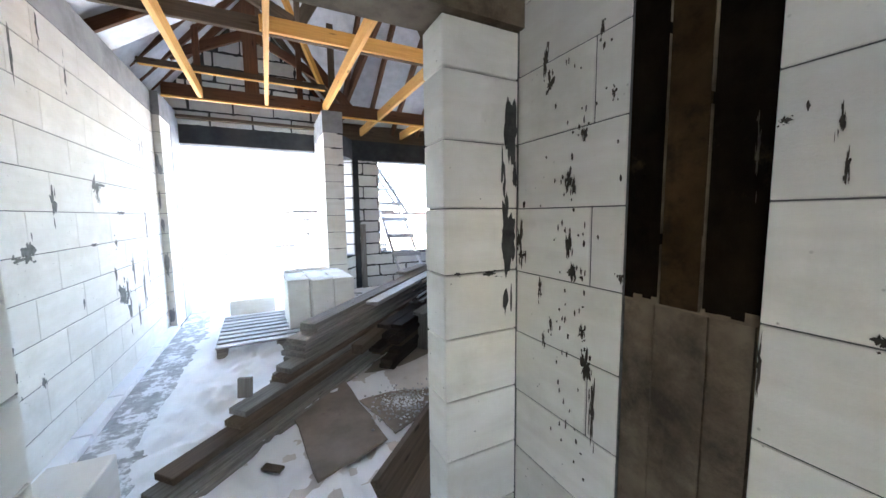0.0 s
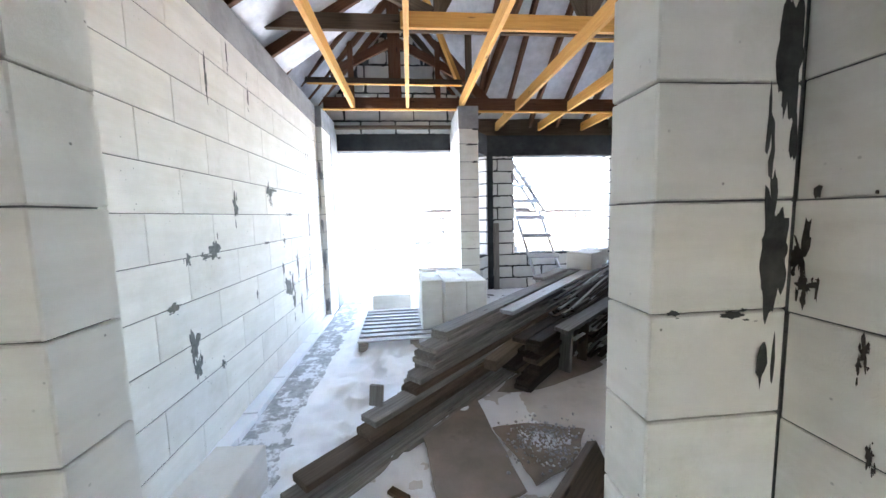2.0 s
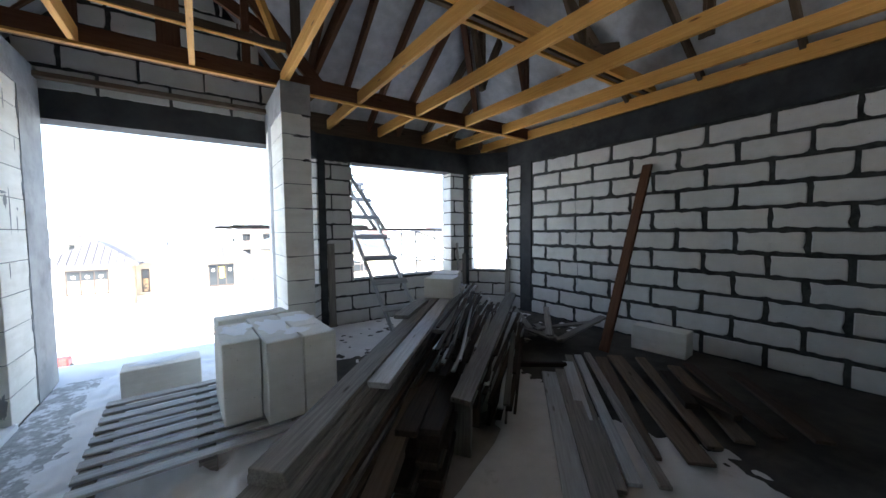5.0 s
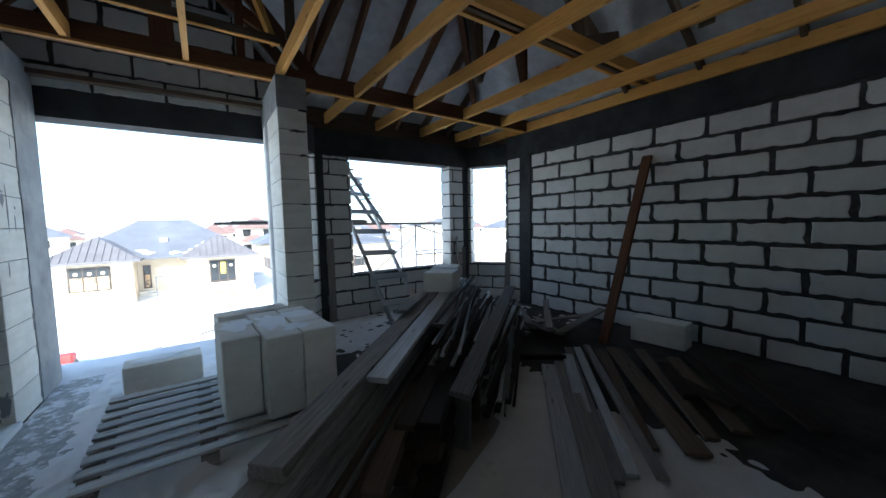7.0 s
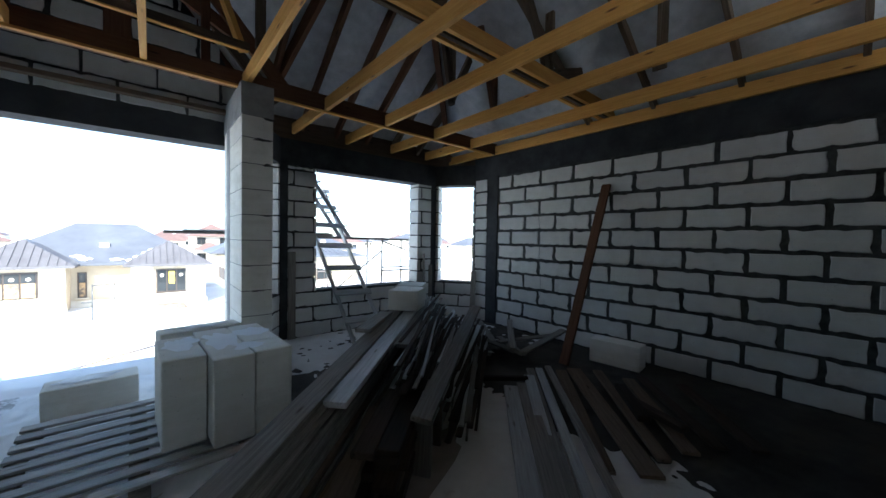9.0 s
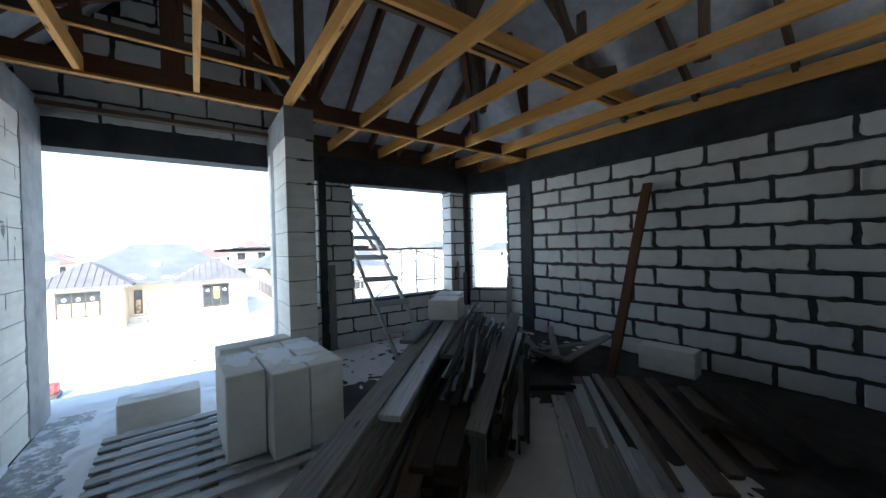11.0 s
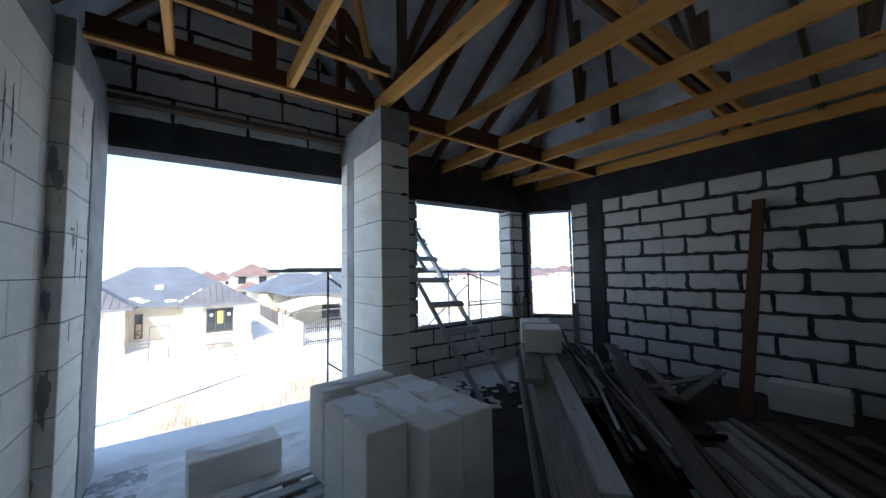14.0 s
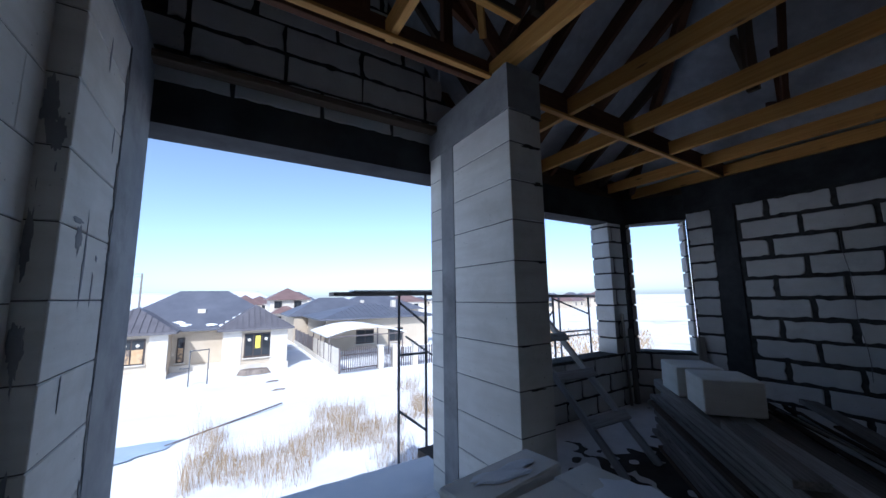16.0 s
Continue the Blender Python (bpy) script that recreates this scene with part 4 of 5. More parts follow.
# ---- mortar smears ----
SMEARS_W = [(3.427, 1.62, 0.032, 0.075), (4.075, 1.78, 0.040, 0.055), (4.12, 1.75, 0.030, 0.060), (4.17, 1.79, 0.09, 0.012), (3.101, 1.325, 0.055, 0.055), (2.997, 1.285, 0.055, 0.014), (2.811, 1.285, 0.020, 0.035), (2.80, 0.76, 0.040, 0.085), (2.825, 0.615, 0.030, 0.065),
            (4.43, 0.80, 0.095, 0.085), (4.576, 0.83, 0.030, 0.085), (4.333, 1.00, 0.026, 0.065), (4.605, 0.62, 0.045, 0.095), (4.53, 0.71, 0.022, 0.035), (3.17, 2.465, 0.012, 0.12), (3.785, 2.533, 0.014, 0.07), (3.477, 2.74, 0.010, 0.09), (3.687, 0.876, 0.015, 0.040), (2.643, 1.04, 0.055, 0.020),
            (4.795, 0.985, 0.030, 0.115), (5.078, 0.735, 0.034, 0.135), (5.275, 0.965, 0.019, 0.130), (5.33, 1.475, 0.024, 0.130), (4.84, 0.48, 0.026, 0.10), (3.087, 0.53, 0.020, 0.03), (3.96, 1.30, 0.06, 0.012), (4.60, 1.56, 0.08, 0.012), (4.41, 1.29, 0.03, 0.03), (5.36, 2.32, 0.012, 0.11), (5.45, 2.32, 0.008, 0.10)]
SMEARS_H = [(1.186, 2.038, 0.014, 0.035), (1.162, 1.951, 0.018, 0.030), (1.068, 1.618, 0.016, 0.030), (1.048, 1.595, 0.010, 0.020), (1.061, 1.393, 0.010, 0.035), (1.043, 1.315, 0.014, 0.028), (0.981, 1.012, 0.022, 0.045), (0.948, 0.865, 0.008, 0.075), (1.314, 1.407, 0.020, 0.050), (1.303, 1.340, 0.015, 0.020), (1.008, 1.752, 0.008, 0.020), (1.195, 1.238, 0.008, 0.025), (1.175, 1.044, 0.006, 0.020), (1.138, 1.109, 0.008, 0.020), (0.998, 1.120, 0.010, 0.020), (0.953, 2.044, 0.008, 0.020), (0.907, 1.848, 0.008, 0.014), (0.866, 1.320, 0.010, 0.012), (0.530, 1.681, 0.020, 0.006), (0.568, 1.638, 0.008, 0.040), (0.454, 1.663, 0.008, 0.020), (0.443, 1.589, 0.008, 0.020), (0.378, 1.290, 0.030, 0.010), (0.540, 1.191, 0.009, 0.045)]
def splash(r, t, seed, core=0.8, wild=1.0, drops=(5, 12)):
    """A ragged splash: a torn core with runs and drops about it."""
    b = blob(r * core, t, 0.0012, seed, wild, 48)
    rg = random.Random(seed)
    for _ in range(rg.randrange(*drops)):
        d = blob(rg.uniform(0.10, 0.35) * r, rg.uniform(0.10, 0.55) * t, 0.001, seed * 7 + rg.randrange(999), 0.7, 11)
        d.transform(Matrix.Translation((rg.gauss(0, 0.8) * r, rg.gauss(-0.3, 1.0) * t, 0)))
        me = bpy.data.meshes.new("drop")
        d.to_mesh(me)
        d.free()
        b.from_mesh(me)
        bpy.data.meshes.remove(me)
    return b


for k, (y, z, r, t) in enumerate(SMEARS_W):
    part("mortar_smear", splash(r, t, 100 + k, 1.0, 0.7, (3, 8)), M["smear_grey"], w_west, "grey mortar smear", Matrix.Translation((XW + 0.0005, y, z)) @ Matrix(((0, 0, 1), (1, 0, 0), (0, 1, 0))).to_4x4())
rng = random.Random(31)
# dark mortar pressed out in the corner of the pier and along its concrete edge
SOUTH = Matrix(((1, 0, 0), (0, 0, -1), (0, 1, 0))).to_4x4()
for k, (x, z, r, t) in enumerate(((-0.715, 2.23, 0.022, 0.11), (-0.690, 2.13, 0.024, 0.06), (-0.712, 1.42, 0.018, 0.10), (-0.705, 0.90, 0.026, 0.13), (-0.70, 0.20, 0.030, 0.12), (-0.72, 1.75, 0.012, 0.10))):
    part("mortar_smear", splash(r, t, 520 + k, 1.0, 0.5, (2, 5)), M["concrete"], w_pier, "grey mortar pressed out of the corner", Matrix.Translation((x, 5.9495, z)) @ SOUTH)
for k, (x, z, r, t) in enumerate(((1.55, 2.562, 0.075, 0.014), (1.59, 2.305, 0.055, 0.016), (1.60, 2.785, 0.05, 0.012), (1.50, 0.985, 0.07, 0.008), (1.42, 1.25, 0.05, 0.006), (1.58, 1.775, 0.05, 0.008))):
    part("mortar_smear", blob(r, t, 0.003, 560 + k, 0.6), M["mortar"], w_pil, "dark mortar in the joint", Matrix.Translation((x, 5.9305, z)) @ SOUTH)
for k in range(16):
    y, z = 6.485 + rng.uniform(-0.012, 0.012), 0.15 + 2.6 * k / 16 + rng.uniform(-0.05, 0.05)
    part("mortar_smear", blob(rng.uniform(0.008, 0.020), rng.uniform(0.03, 0.10), 0.004, 500 + k, 0.7), M["concrete"], w_pier, "grey mortar smear", Matrix.Translation((XL + 0.0005, y, z)) @ Matrix(((0, 0, 1), (1, 0, 0), (0, 1, 0))).to_4x4())
for k, (y, z, r, t) in enumerate(((6.13, 1.80, 0.03, 0.05), (6.20, 1.70, 0.010, 0.16), (6.34, 1.74, 0.012, 0.012), (6.10, 1.86, 0.05, 0.010), (6.38, 2.28, 0.006, 0.06), (6.22, 2.62, 0.008, 0.07), (6.12, 1.24, 0.006, 0.06), (6.32, 1.62, 0.006, 0.06))):
    part("mortar_smear", blob(r, t, 0.002, 540 + k, 0.6), M["concrete"], w_pier, "thin grey mortar stain", Matrix.Translation((XL + 0.0005, y, z)) @ Matrix(((0, 0, 1), (1, 0, 0), (0, 1, 0))).to_4x4())
for k, (y, z, r, t) in enumerate(SMEARS_H):
    part("mortar_smear", splash(r if y > 0.6 else r * 0.45, t, 200 + k), M["smear"], w_hall, "dark mortar smear", Matrix.Translation((1.4255, y, z)) @ Matrix(((0, 0, -1), (-1, 0, 0), (0, 1, 0))).to_4x4())
rng = random.Random(8)
for k in range(110):
    y, z = (rng.gauss(1.05, 0.06), rng.uniform(0.6, 2.0)) if k % 3 else (rng.uniform(-0.6, 1.3), rng.uniform(0.3, 2.2))
    if 0.5 < y < 0.86:
        continue
    part("mortar_speck", blob(rng.uniform(0.0015, 0.004), rng.uniform(0.003, 0.012), 0.002, 300 + k, 0.6, 9), M["smear"], w_hall, "", Matrix.Translation((1.4255, y, z)) @ Matrix(((0, 0, -1), (-1, 0, 0), (0, 1, 0))).to_4x4())
for k, (x, z, r, t) in enumerate(((1.39, 1.83, 0.030, 0.13), (1.385, 1.41, 0.035, 0.12), (1.15, 1.285, 0.012, 0.006), (1.29, 1.275, 0.03, 0.008))):
    part("mortar_smear", splash(r, t, 400 + k, 1.0, 0.45, (2, 6)), M["mortar"], w_door, "grey mortar smear", Matrix.Translation((x, 1.3345, z)) @ Matrix(((1, 0, 0), (0, 0, -1), (0, 1, 0))).to_4x4())

# ---- outside ----
M["plaster"] = material("pale_plaster", speckled((0.50, 0.42, 0.32), (0.59, 0.51, 0.40), 0.6, None, 20.0, 0.9, 0.2, vary=0.0))
M["stone"] = material("pale_stone", speckled((0.60, 0.55, 0.47), (0.72, 0.67, 0.59), 1.5, (0.54, 0.49, 0.42), 10.0, 0.9, 0.3))
M["tile_grey"] = material("grey_metal_tile", speckled((0.095, 0.101, 0.125), (0.142, 0.150, 0.178), 0.6, (0.35, 0.37, 0.4), 6.0, 0.5, 0.3, (0.66, 0.72)))
M["tile_taupe"] = material("taupe_metal_tile", speckled((0.105, 0.099, 0.108), (0.152, 0.144, 0.156), 0.8, None, 6.0, 0.5, 0.3))
M["tile_brown"] = material("brown_metal_tile", speckled((0.16, 0.10, 0.09), (0.23, 0.15, 0.135), 0.6, (0.5, 0.5, 0.52), 6.0, 0.5, 0.3, (0.68, 0.74)))
M["tile_red"] = material("red_tile", speckled((0.30, 0.10, 0.06), (0.40, 0.16, 0.10), 0.6, (0.6, 0.6, 0.62), 6.0, 0.6, 0.3, (0.6, 0.7)))
M["frame"] = material("brown_frame", speckled((0.05, 0.035, 0.03), (0.08, 0.06, 0.05), 4.0, None, 20.0, 0.5, 0.1))
M["paper"] = material("kraft_paper", speckled((0.50, 0.32, 0.16), (0.62, 0.44, 0.26), 3.0, (0.15, 0.12, 0.10), 20.0, 0.8, 0.1, (0.5, 0.6)))
M["fence"] = material("fence_sheet", speckled((0.13, 0.105, 0.10), (0.19, 0.16, 0.155), 2.0, None, 20.0, 0.55, 0.15))
M["grass"] = material("dry_grass", speckled((0.33, 0.23, 0.12), (0.47, 0.35, 0.21), 3.0, (0.20, 0.13, 0.07), 20.0, 0.9, 0.1))
M["red"] = material("red_paint", speckled((0.40, 0.03, 0.03), (0.50, 0.06, 0.05), 3.0, None, 20.0, 0.5, 0.1))


def glass(nt, bsdf):
    bsdf.inputs["Base Color"].default_value = (0.03, 0.035, 0.04, 1)
    bsdf.inputs["Roughness"].default_value = 0.06


M["glass"] = material("dark_window_glass", glass)


def hip(x0, x1, y0, y1, z, top, over=0.45, pitch_in=1.0):
    """A hipped roof with thick eaves over the rectangle, ridge along the longer side."""
    b = bmesh.new()
    x0, x1, y0, y1 = x0 - over, x1 + over, y0 - over, y1 + over
    w, d = x1 - x0, y1 - y0
    cx, cy = (x0 + x1) / 2, (y0 + y1) / 2
    if w >= d:
        r = ((x0 + d / 2 * pitch_in, cy), (x1 - d / 2 * pitch_in, cy))
    else:
        r = ((cx, y0 + w / 2 * pitch_in), (cx, y1 - w / 2 * pitch_in))
    lo = [b.verts.new((x, y, z - 0.16)) for x, y in ((x0, y0), (x1, y0), (x1, y1), (x0, y1))]
    hi = [b.verts.new((x, y, z)) for x, y in ((x0, y0), (x1, y0), (x1, y1), (x0, y1))]
    ra, rb = (b.verts.new((*p, top)) for p in r)
    for k in range(4):
        n = (k + 1) % 4
        b.faces.new((lo[k], lo[n], hi[n], hi[k]))
    b.faces.new(lo)
    if w >= d:
        b.faces.new((hi[0], hi[1], rb, ra)), b.faces.new((hi[2], hi[3], ra, rb)), b.faces.new((hi[1], hi[2], rb)), b.faces.new((hi[3], hi[0], ra))
    else:
        b.faces.new((hi[1], hi[2], rb, ra)), b.faces.new((hi[3], hi[0], ra, rb)), b.faces.new((hi[0], hi[1], ra)), b.faces.new((hi[2], hi[3], rb))
    return b, [hi, (ra, rb)]


def ribs(parent, x0, x1, y0, z, x_top0, x_top1, y_top, top, mat, gap=0.45):
    """Standing ribs up the front slope of a roof."""
    n = int((x1 - x0) / gap)
    for k in range(1, n):
        x = x0 + (x1 - x0) * k / n
        f = min(1.0, (x - x0) / max(0.01, x_top0 - x0), (x1 - x) / max(0.01, x1 - x_top1))
        if f > 0.05:
            beam("rib", (x, y0, z + 0.03), (x, y0 + (y_top - y0) * f, z + 0.03 + (top - z) * f), 0.05, 0.05, mat, parent)


def front_window(parent, x, y, z, w, h, mat="paper", lights=3):
    win = part("window", bmesh_box(x - w / 2, x + w / 2, y - 0.06, y + 0.1, z, z + h), M["frame"], parent)
    for k in range(lights):
        a = x - w / 2 + 0.09 + k * (w - 0.09) / lights
        e = a + (w - 0.09) / lights - 0.09
        split = z + h * (0.60 if mat == "paper" else 0.09)
        if mat == "paper":
            part("pane", bmesh_box(a, e, y - 0.085, y - 0.055, z + 0.09, split - 0.02), M["paper"], win, "pane papered over inside")
        part("pane", bmesh_box(a, e, y - 0.085, y - 0.055, split, z + h - 0.09), M["glass"], win)
        if lights == 3 and (mat == "paper" or k != 1):
            b = bmesh.new()
            rod_into(b, ((a + e) / 2, y - 0.098, z + h * 0.74), ((a + e) / 2, y - 0.088, z + h * 0.74), 0.12, 14)
            part("sticker", b, M["stone"], win, "pale round sticker on the pane")
    part("sill", bmesh_box(x - w / 2 - 0.1, x + w / 2 + 0.1, y - 0.16, y + 0.05, z - 0.09, z - 0.003), M["stone"], win)


def bmesh_box(x0, x1, y0, y1, z0, z1):
    b = bmesh.new()
    box_into(b, x0, x1, y0, y1, z0, z1)
    return b


G = GROUND - 0.1
near = thing("house", "single storey pale house with grey hipped roofs and papered windows", "house", pose(0, 0, 0))
part("wall", bmesh_box(-8.4, 4.0, 39.0, 47.0, G, -0.75), M["plaster"], near)
part("wing_wall", bmesh_box(-0.35, 3.9, 36.0, 39.1, G, -0.75), M["plaster"], near)
part("wing_wall", bmesh_box(-8.3, -3.9, 36.6, 39.1, G, -0.75), M["plaster"], near)
for x in (-0.5, 2.75):
    part("pilaster", bmesh_box(x, x + 1.25, 35.92, 36.05, G, -0.78), M["stone"], near)
for x in (-8.4, -4.9):
    part("pilaster", bmesh_box(x, x + 1.05, 36.52, 36.65, G, -0.78), M["stone"], near)
part("plinth", bmesh_box(-0.55, 4.1, 35.85, 36.1, G, -3.45), M["stone"], near, "rough stone base course")
part("plinth", bmesh_box(-8.5, -3.8, 36.45, 36.7, G, -3.45), M["stone"], near, "rough stone base course")
part("plinth", bmesh_box(-3.9, -0.4, 38.85, 39.0, G, -3.5), M["stone"], near, "rough stone base course")
b, _ = hip(-8.4, 4.0, 38.6, 47.4, -0.72, 2.35)
part("roof", b, M["tile_grey"], near)
b, _ = hip(-0.45, 4.0, 35.9, 41.5, -0.70, 1.05)
part("wing_roof", b, M["tile_taupe"], near)
ribs(near, -0.9, 4.45, 35.45, -0.70, 1.77, 1.78, 38.1, 1.05, "tile_taupe", 0.4)
b, _ = hip(-8.4, -3.8, 36.5, 42.0, -0.70, 1.05)
part("wing_roof", b, M["tile_taupe"], near)
ribs(near, -8.85, -3.35, 36.05, -0.70, -6.1, -6.09, 38.8, 1.05, "tile_taupe", 0.4)
for k, (x, y, f) in enumerate(((-0.55, 38.4, 0.05), (-0.15, 38.75, 0.12), (0.35, 39.2, 0.22), (0.8, 39.6, 0.30), (-1.4, 38.5, 0.07), (-3.1, 38.6, 0.09), (-3.5, 38.9, 0.15))):
    zz = -0.72 + (y - 38.15) * 3.07 / 4.85
    part("snow_patch", blob(0.42, 0.16, 0.06, 700 + k, 0.5), M["snow"], near, "patch of snow on the roof", pose(x, y, zz + 0.03, 32, 0, 40 if k < 4 else -15))
part("chimney", bmesh_box(-2.45, -1.9, 40.0, 40.6, -0.4, 0.78), M["stone"], near, "pale chimney")
front_window(near, 1.85, 36.0, -2.95, 1.85, 1.85, "glass", 3)
front_window(near, -6.2, 36.6, -2.85, 2.2, 1.75, "paper", 3)
front_window(near, -3.3, 39.0, -3.3, 0.5, 1.9, "paper", 1)
part("notice", bmesh_box(1.68, 2.04, 35.88, 35.9, -2.25, -1.3), material("yellow_paper", speckled((0.75, 0.62, 0.08), (0.85, 0.72, 0.14), 3.0, None)), near, "yellow notice in the window")

second = thing("house", "pale house with low grey hipped roofs and a wide porch", "house", pose(0, 0, 0))
part("wall", bmesh_box(8.4, 20.4, 42.0, 51.9, G, -0.62), M["plaster"], second)
part("wall", bmesh_box(6.8, 17.9, 52.2, 60.2, G, -0.6), M["plaster"], second)
b, _ = hip(8.1, 20.7, 41.6, 52.0, -0.58, 0.75)
part("roof", b, M["tile_grey"], second)
ribs(second, 7.65, 21.15, 41.15, -0.58, 13.3, 15.5, 46.8, 0.75, "tile_grey", 0.55)
b, _ = hip(6.6, 18.1, 52.4, 60.4, -0.58, 1.6)
part("roof", b, M["tile_grey"], second)
back = thing("house", "pale house with a wide dark grey hipped roof", "house", pose(0, 0, 0))
part("wall", bmesh_box(15.5, 29.5, 62.2, 72.0, G, -0.5), M["plaster"], back)
b, _ = hip(15.2, 29.8, 62.0, 72.2, -0.5, 2.1)
part("roof", b, M["tile_grey"], back)
part("chimney", bmesh_box(19.2, 19.8, 64.0, 64.6, -0.2, 1.1), M["stone"], back, "pale chimney")
front_window(second, 12.6, 42.0, -3.4, 2.0, 1.5, "glass", 2)
front_window(second, 16.2, 42.0, -3.4, 1.8, 1.5, "glass", 2)
part("chimney", bmesh_box(17.0, 17.5, 45.0, 45.5, -0.2, 1.2), M["stone"], second, "pale chimney")

third = thing("house", "two storey white house under a brown hipped roof", "house", pose(0, 0, 0))
part("wall", bmesh_box(6.1, 12.5, 76.0, 84.0, G, 1.45), M["stone"], third)
b, _ = hip(5.95, 12.65, 75.8, 84.2, 1.45, 3.6)
part("roof", b, M["tile_brown"], third)
b, _ = hip(6.6, 10.4, 73.0, 76.0, -0.9, 0.2, 0.3)
part("porch_roof", b, M["tile_brown"], third)
for x in (7.4, 10.8):
    front_window(third, x, 76.0, -0.2, 1.3, 1.3, "glass", 2)
    front_window(third, x, 76.0, -3.2, 1.3, 1.5, "glass", 2)

carport = thing("carport", "arched white carport roof on slim posts", "carport", pose(0, 0, 0))
bm = bmesh.new()
rows = []
for k in range(11):
    u = k / 10
    x, zz = 6.7 + 7.2 * u, -1.75 + 0.85 * math.sin(math.pi * (0.08 + 0.84 * u))
    rows.append([bm.verts.new((x, yy, zz)) for yy in (34.2, 41.0)])
for a, c in zip(rows, rows[1:]):
    bm.faces.new((a[0], c[0], c[1], a[1]))
roofing = part("roof", bm, M["snow"], carport, "snow covered arched sheet")
roofing.modifiers.new("thickness", "SOLIDIFY").thickness = 0.12
for x in (7.0, 13.6):
    for y in (34.4, 37.6, 40.8):
        beam("post", (x, y, G), (x, y, -1.65), 0.10, 0.10, "fence", carport)
beam("rail", (6.95, 34.3, -1.68), (13.7, 34.3, -1.68), 0.08, 0.10, "fence", carport)

fence = thing("fence", "dark sheet metal fence on a pale base along the lane", "fence", pose(0, 0, 0))
for k in range(11):
    y = 31.1 + 2.5 * k
    beam("post", (7.0, y, G), (7.0, y, -2.15), 0.12, 0.12, "fence", fence)
    part("panel", bmesh_box(6.98, 7.02, y + 0.08, y + 2.42, -3.55, -2.25), M["stone" if k < 4 else "fence"], fence)
    part("base", bmesh_box(6.9, 7.1, y + 0.06, y + 2.44, G, -3.57), M["stone"], fence)
gate = thing("gate", "brown double gate with an arched top", "gate", pose(0, 0, 0))
for leaf in (0, 1):
    x0 = 7.1 + 1.42 * leaf
    for k in range(9):
        x = x0 + 0.08 + k * 0.16
        u = (x - 7.1) / 2.84
        beam("bar", (x, 31.0, G + 0.2), (x, 31.0, -2.45 + 0.35 * math.sin(math.pi * u)), 0.152, 0.03, "fence", gate)
    beam("rail", (x0 + 0.02, 31.04, -3.7), (x0 + 1.42, 31.04, -3.7), 0.04, 0.08, "frame", gate)
    beam("rail", (x0 + 0.02, 31.04, -2.7), (x0 + 1.42, 31.04, -2.7), 0.04, 0.08, "frame", gate)
for x in (10.16, 11.35, 13.15):
    part_of = thing("gate_pillar", "pale masonry gate pillar", "pillar", pose(x, 31.0, 0), "gate pillars")
    part("shaft", bmesh_box(-0.2, 0.2, -0.2, 0.2, G, -2.25), M["stone"], part_of)
    part("cap", bmesh_box(-0.26, 0.26, -0.26, 0.26, -2.245, -2.15), M["stone"], part_of)
wicket = thing("gate", "brown sheet wicket gate between pillars", "gate", pose(0, 0, 0))
for k in range(7):
    beam("bar", (10.42 + k * 0.12, 31.0, G + 0.2), (10.42 + k * 0.12, 31.0, -2.4), 0.10, 0.03, "fence", wicket)
far_fence = thing("fence", "brown picket fence beyond the gate", "fence", pose(0, 0, 0))
for k in range(34):
    beam("picket", (11.65 + k * 0.2, 31.2, G), (11.65 + k * 0.2, 31.2, -2.5), 0.16, 0.03, "fence", far_fence)

# scaffold outside the bay
scaffold = thing("scaffold", "steel scaffold with snowy plank deck outside the bay", "scaffold", pose(0, 0, 0))
for x in (1.58, 1.94, 4.35, 5.25):
    for y in ((8.2,) if x < 4 else (8.3, 8.95)):
        bm = bmesh.new()
        rod_into(bm, (x, y, GROUND), (x, y, 1.62 if x < 4 else 1.52), 0.017)
        part("post", bm, M["steel"], scaffold, smooth=True)
for x0, x1, yr in ((1.58, 1.94, 8.2), (4.35, 5.25, 8.3)):
    for k in range(9):
        zz = 1.5 - 0.62 * k
        bm = bmesh.new()
        rod_into(bm, (x0, yr, zz), (x1, yr, zz - (0.0 if k % 2 else 0.28)), 0.015)
        part("rung", bm, M["steel"], scaffold, smooth=True)
for a, c in (((2.02, 8.3, -0.4), (4.35, 8.3, 1.3)), ((2.02, 8.95, 1.0), (4.35, 8.95, -0.6)), ((4.35, 8.3, 0.95), (5.25, 8.3, 0.95))):
    bm = bmesh.new()
    rod_into(bm, a, c, 0.014)
    part("brace", bm, M["steel"], scaffold, smooth=True)
for k in range(3):
    y = 8.2 + 0.28 * k
    beam("deck_plank", (0.78 + 0.15 * k, y, 1.60), (3.2, y, 1.60), 0.22, 0.045, "old", scaffold)
    beam("deck_plank", (2.9, y + 0.02, 1.57 - 0.012), (5.35, y + 0.02, 1.53), 0.22, 0.045, "old", scaffold)
    beam("deck_snow", (1.0 + 0.15 * k, y, 1.632), (3.15, y, 1.632), 0.19, 0.02, "snow", scaffold, label="strip of snow on the deck")

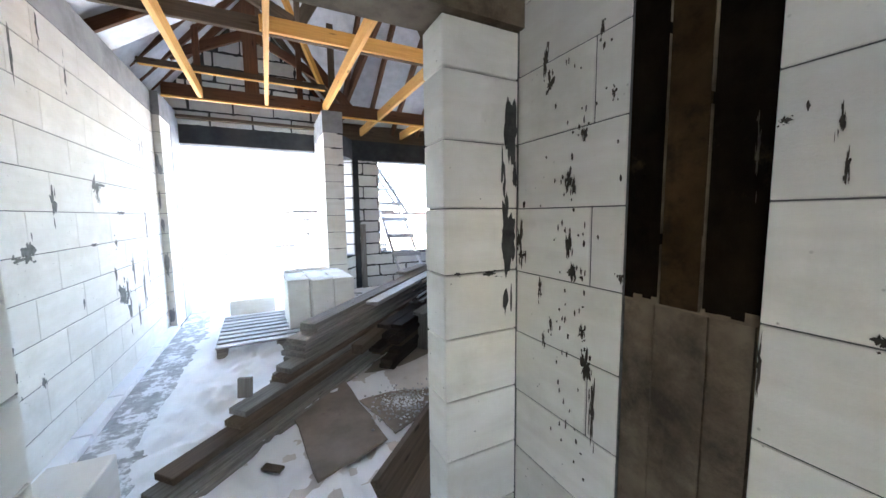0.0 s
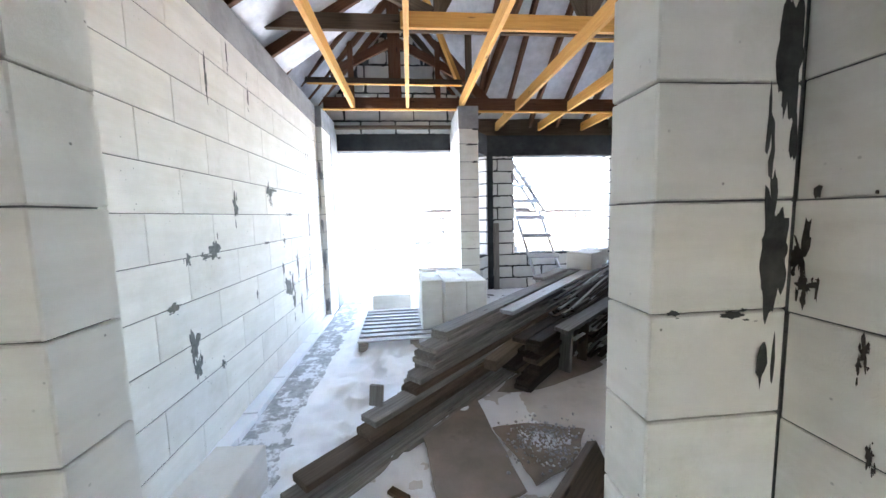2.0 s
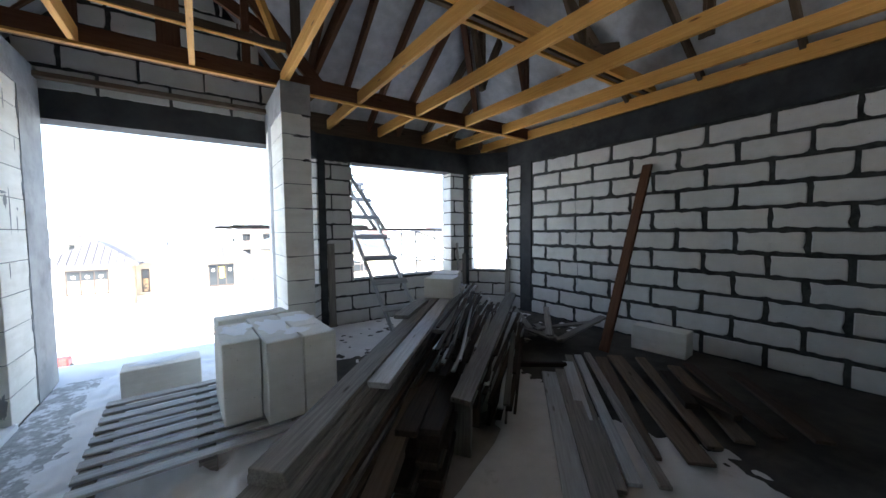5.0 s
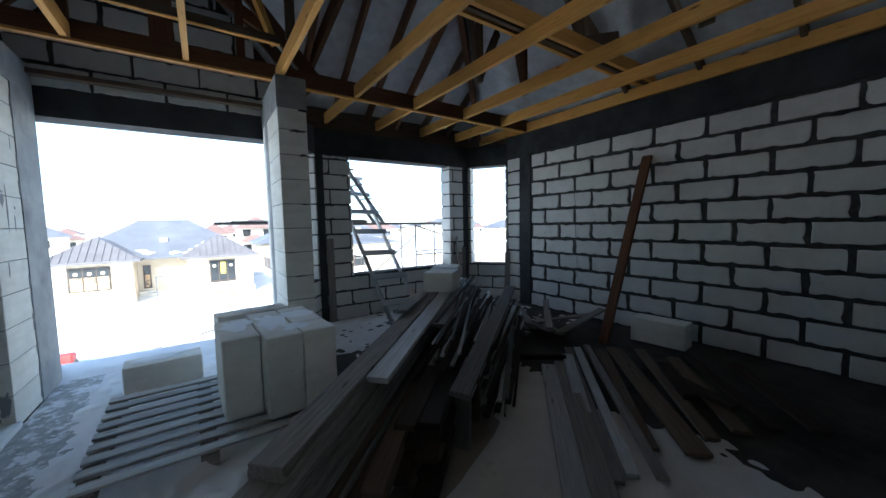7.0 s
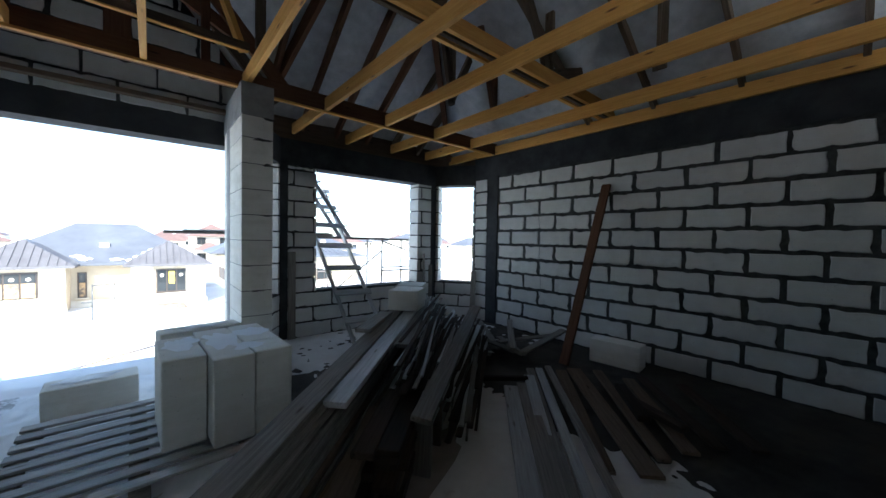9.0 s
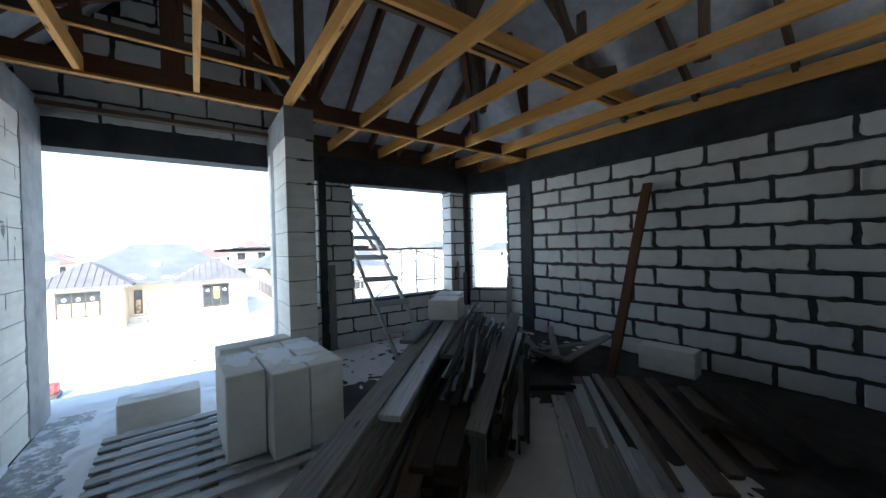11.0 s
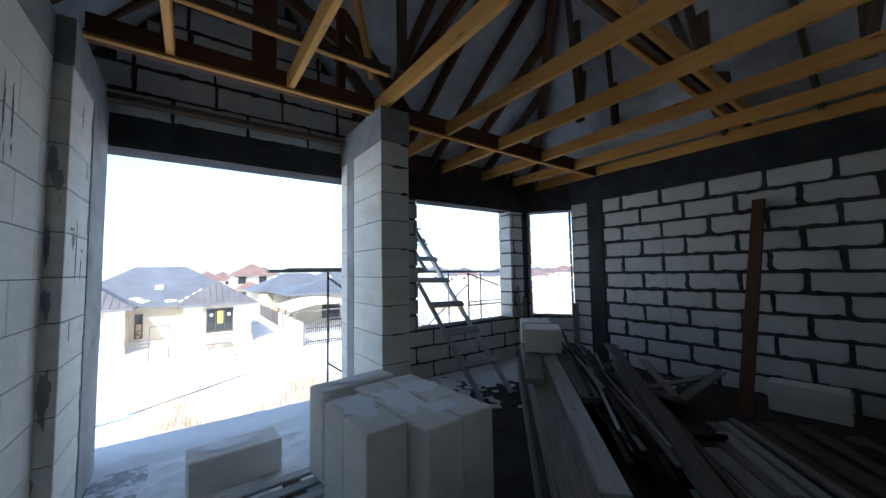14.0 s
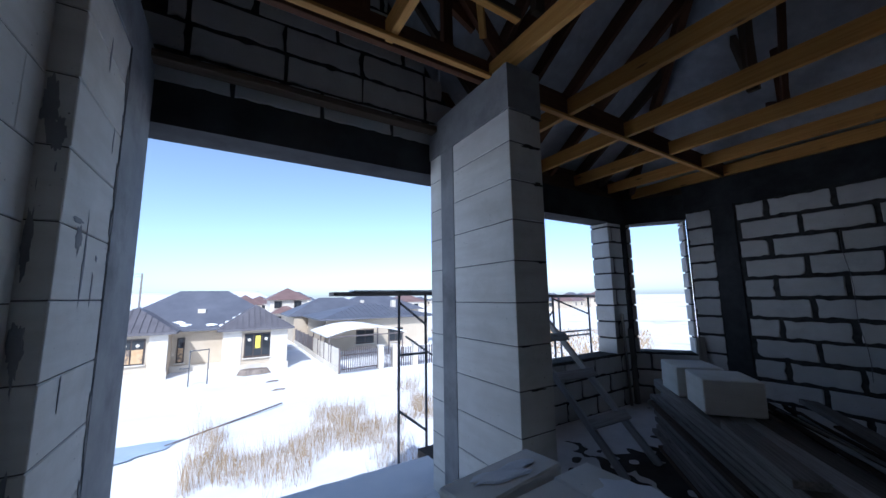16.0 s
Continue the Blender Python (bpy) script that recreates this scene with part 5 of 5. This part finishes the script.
# yard
rng = random.Random(21)
mound = blob(1.1, 0.55, 0.35, 5, 0.3)
tagged(part("earth_mound", mound, M["damp"], None, "", pose(1.6, 35.0, GROUND - 0.02)), "small brown mound of earth on the snow", "mound")
for x, y in ((2.6, 31.2), (2.7, 28.6)):
    tagged(part("clod", blob(0.4, 0.16, 0.10, 6, 0.4), M["damp"], None, "", pose(x, y, GROUND - 0.02)), "dark clod of earth on the snow", "clod", "clods")
# flat bluish patch laid on the snow as a cast shadow
tagged(part("frozen_puddle", blob(2.3, 1.1, 0.02, 77, 0.35, 40), material("shadow_blue_snow", speckled((0.36, 0.46, 0.58), (0.46, 0.55, 0.66), 1.0, None, 10.0, 0.35, 0.2)), None, "", pose(-4.3, 21.7, GROUND + 0.06, 0, 0, 10)), "bluish cast shadow painted on the snow", "puddle")
rut = beam("wheel_rut", (-2.0, 21.9, GROUND + 0.05), (2.5, 25.4, GROUND + 0.06), 0.10, 0.05, "fence", None)
tagged(rut, "thin dark cable lying across the snow", "cable")
rut.name = "cable"
tap = thing("standpipe", "thin grey pipe frame standing in the snowy yard", "pipe", pose(-2.2, 32.7, GROUND))
for a, c in (((0, 0, -0.1), (0, 0, 2.3)), ((1.0, 0.4, -0.1), (1.0, 0.4, 2.3)), ((0, 0, 2.25), (1.0, 0.4, 2.25)), ((0, 0, 1.2), (-0.5, 0, 1.2))):
    bm = bmesh.new()
    rod_into(bm, a, c, 0.035)
    part("pipe", bm, M["steel"], tap, smooth=True)
cart = thing("garden_cart", "small red cart standing in the snow", "cart", pose(-4.4, 21.6, GROUND))
part("tub", chamfered(1.0, 0.6, 0.35, 0.06, "red"), None, cart, "red tub", pose(0, 0, 0.45))
for x in (-0.35, 0.35):
    bm = bmesh.new()
    rod_into(bm, (x, -0.36, 0.17), (x, 0.36, 0.17), 0.17, 14)
    part("wheel", bm, M["frame"], cart)
bm = bmesh.new()
for k in range(21000):
    x, y = rng.uniform(-1.2, 13), rng.gauss(20.0, 3.2)
    if n2(x, y, 0.35, 12) + 0.25 * n2(x, y, 1.2, 3) < -0.02 + 0.05 * abs(y - 20) - 0.04 * (x > 1) or y > 26 or y < 11:
        continue
    hgt = rng.uniform(0.2, 0.95)
    a = rng.uniform(0, 6.28)
    w = Vector((math.cos(a), math.sin(a), 0)) * rng.uniform(0.003, 0.008)
    lean = Vector((rng.gauss(0, 0.22), rng.gauss(0, 0.22), 0)) * hgt
    p = Vector((x, y, GROUND - 0.05))
    v = [bm.verts.new(q) for q in (p - w, p + w, p + lean * 0.5 + w * 0.7 + Vector((0, 0, hgt * 0.6)), p + lean * 0.5 - w * 0.7 + Vector((0, 0, hgt * 0.6)), p + lean + Vector((0, 0, hgt)))]
    bm.faces.new(v[:4]), bm.faces.new((v[3], v[2], v[4]))
tagged(part("dry_grass", bm, M["grass"]), "dry tan grass and weeds sticking out of the snow", "grass", "", "stuff")

bm = bmesh.new()
for k in range(9000):
    d = rng.uniform(12, 60)
    a = radians(rng.uniform(30, 62))
    p = Vector((0.6 + math.cos(a) * d, 3.3 + math.sin(a) * d, GROUND - 0.05))
    if p.y > 33 and p.x < 26:
        continue
    hgt = rng.uniform(0.2, 0.6)
    w = Vector((math.sin(a), -math.cos(a), 0)) * rng.uniform(0.02, 0.06)
    lean = Vector((rng.gauss(0, 0.2), rng.gauss(0, 0.2), 0)) * hgt
    v = [bm.verts.new(q) for q in (p - w, p + w, p + lean + Vector((0, 0, hgt)))]
    bm.faces.new(v)
tagged(part("dry_grass_field", bm, M["grass"]), "thin dry grass over the snowy field beyond the bay", "grass", "", "stuff")

# the far settlement
for k in range(46):
    d = rng.uniform(85, 260)
    x = rng.uniform(-0.75, 1.5) * d
    w, dp, h = rng.uniform(8, 14), rng.uniform(8, 11), rng.uniform(2.8, 5.5)
    far = thing("house", rng.choice(("small far house with a hipped roof among snow",)), "house", pose(x, d, GROUND, 0, 0, rng.uniform(-20, 20)), "far houses")
    part("wall", bmesh_box(-w / 2, w / 2, -dp / 2, dp / 2, -0.5, h), M["stone" if rng.random() < 0.6 else "plaster"], far)
    b, _ = hip(-w / 2, w / 2, -dp / 2, dp / 2, h, h + rng.uniform(2, 3.2))
    part("roof", b, M[rng.choice(("tile_grey", "tile_brown", "tile_grey", "tile_red" if x < -60 else "tile_grey"))], far)
    for q in (-0.25, 0.25):
        part("window", bmesh_box(q * w - 0.6, q * w + 0.6, -dp / 2 - 0.04, -dp / 2 + 0.1, h - 2.0, h - 0.7), M["glass"], far)
bm = bmesh.new()
for k in range(81):
    x = -1500 + 37.5 * k
    hgt = 30 + 26 * noise.noise(Vector((x * 0.003, 3, 0))) + 9 * noise.noise(Vector((x * 0.012, 7, 0))) if x < 100 else 6
    hgt = max(4, hgt)
    for q in ((x, 1100, GROUND - 8), (x, 1120, GROUND + hgt * 0.55), (x, 1300, GROUND + hgt)):
        bm.verts.new(q)
bm.verts.ensure_lookup_table()
for k in range(80):
    for j in (0, 1):
        bm.faces.new((bm.verts[3 * k + j], bm.verts[3 * k + 3 + j], bm.verts[3 * k + 4 + j], bm.verts[3 * k + 1 + j]))
tagged(part("backdrop", bm, material("far_hills", speckled((0.60, 0.62, 0.66), (0.72, 0.74, 0.78), 0.004, (0.50, 0.48, 0.46), 0.02, 0.95, 0.0)), smooth=True), "low hazy snow dusted hills on the horizon", "hills", "", "structure")
pole_line = thing("power_line", "overhead wires strung between thin poles", "power line", pose(0, 0, 0))
for x in (-34, -10):
    beam("pole", (x, 62, GROUND - 0.3), (x, 62, 5.0), 0.18, 0.18, "old", pole_line)
for zz in (4.6, 4.95):
    bm = bmesh.new()
    pts = [Vector((-34 + 3 * i, 62, zz - 0.8 + 0.05 * (i - 4) ** 2)) for i in range(9)]
    for a, c in zip(pts, pts[1:]):
        rod_into(bm, a, c, 0.025, 5)
    part("wire", bm, M["steel"], pole_line)

# ---- brickwork, laid last ----
for job in JOBS:
    lay_now(*job)
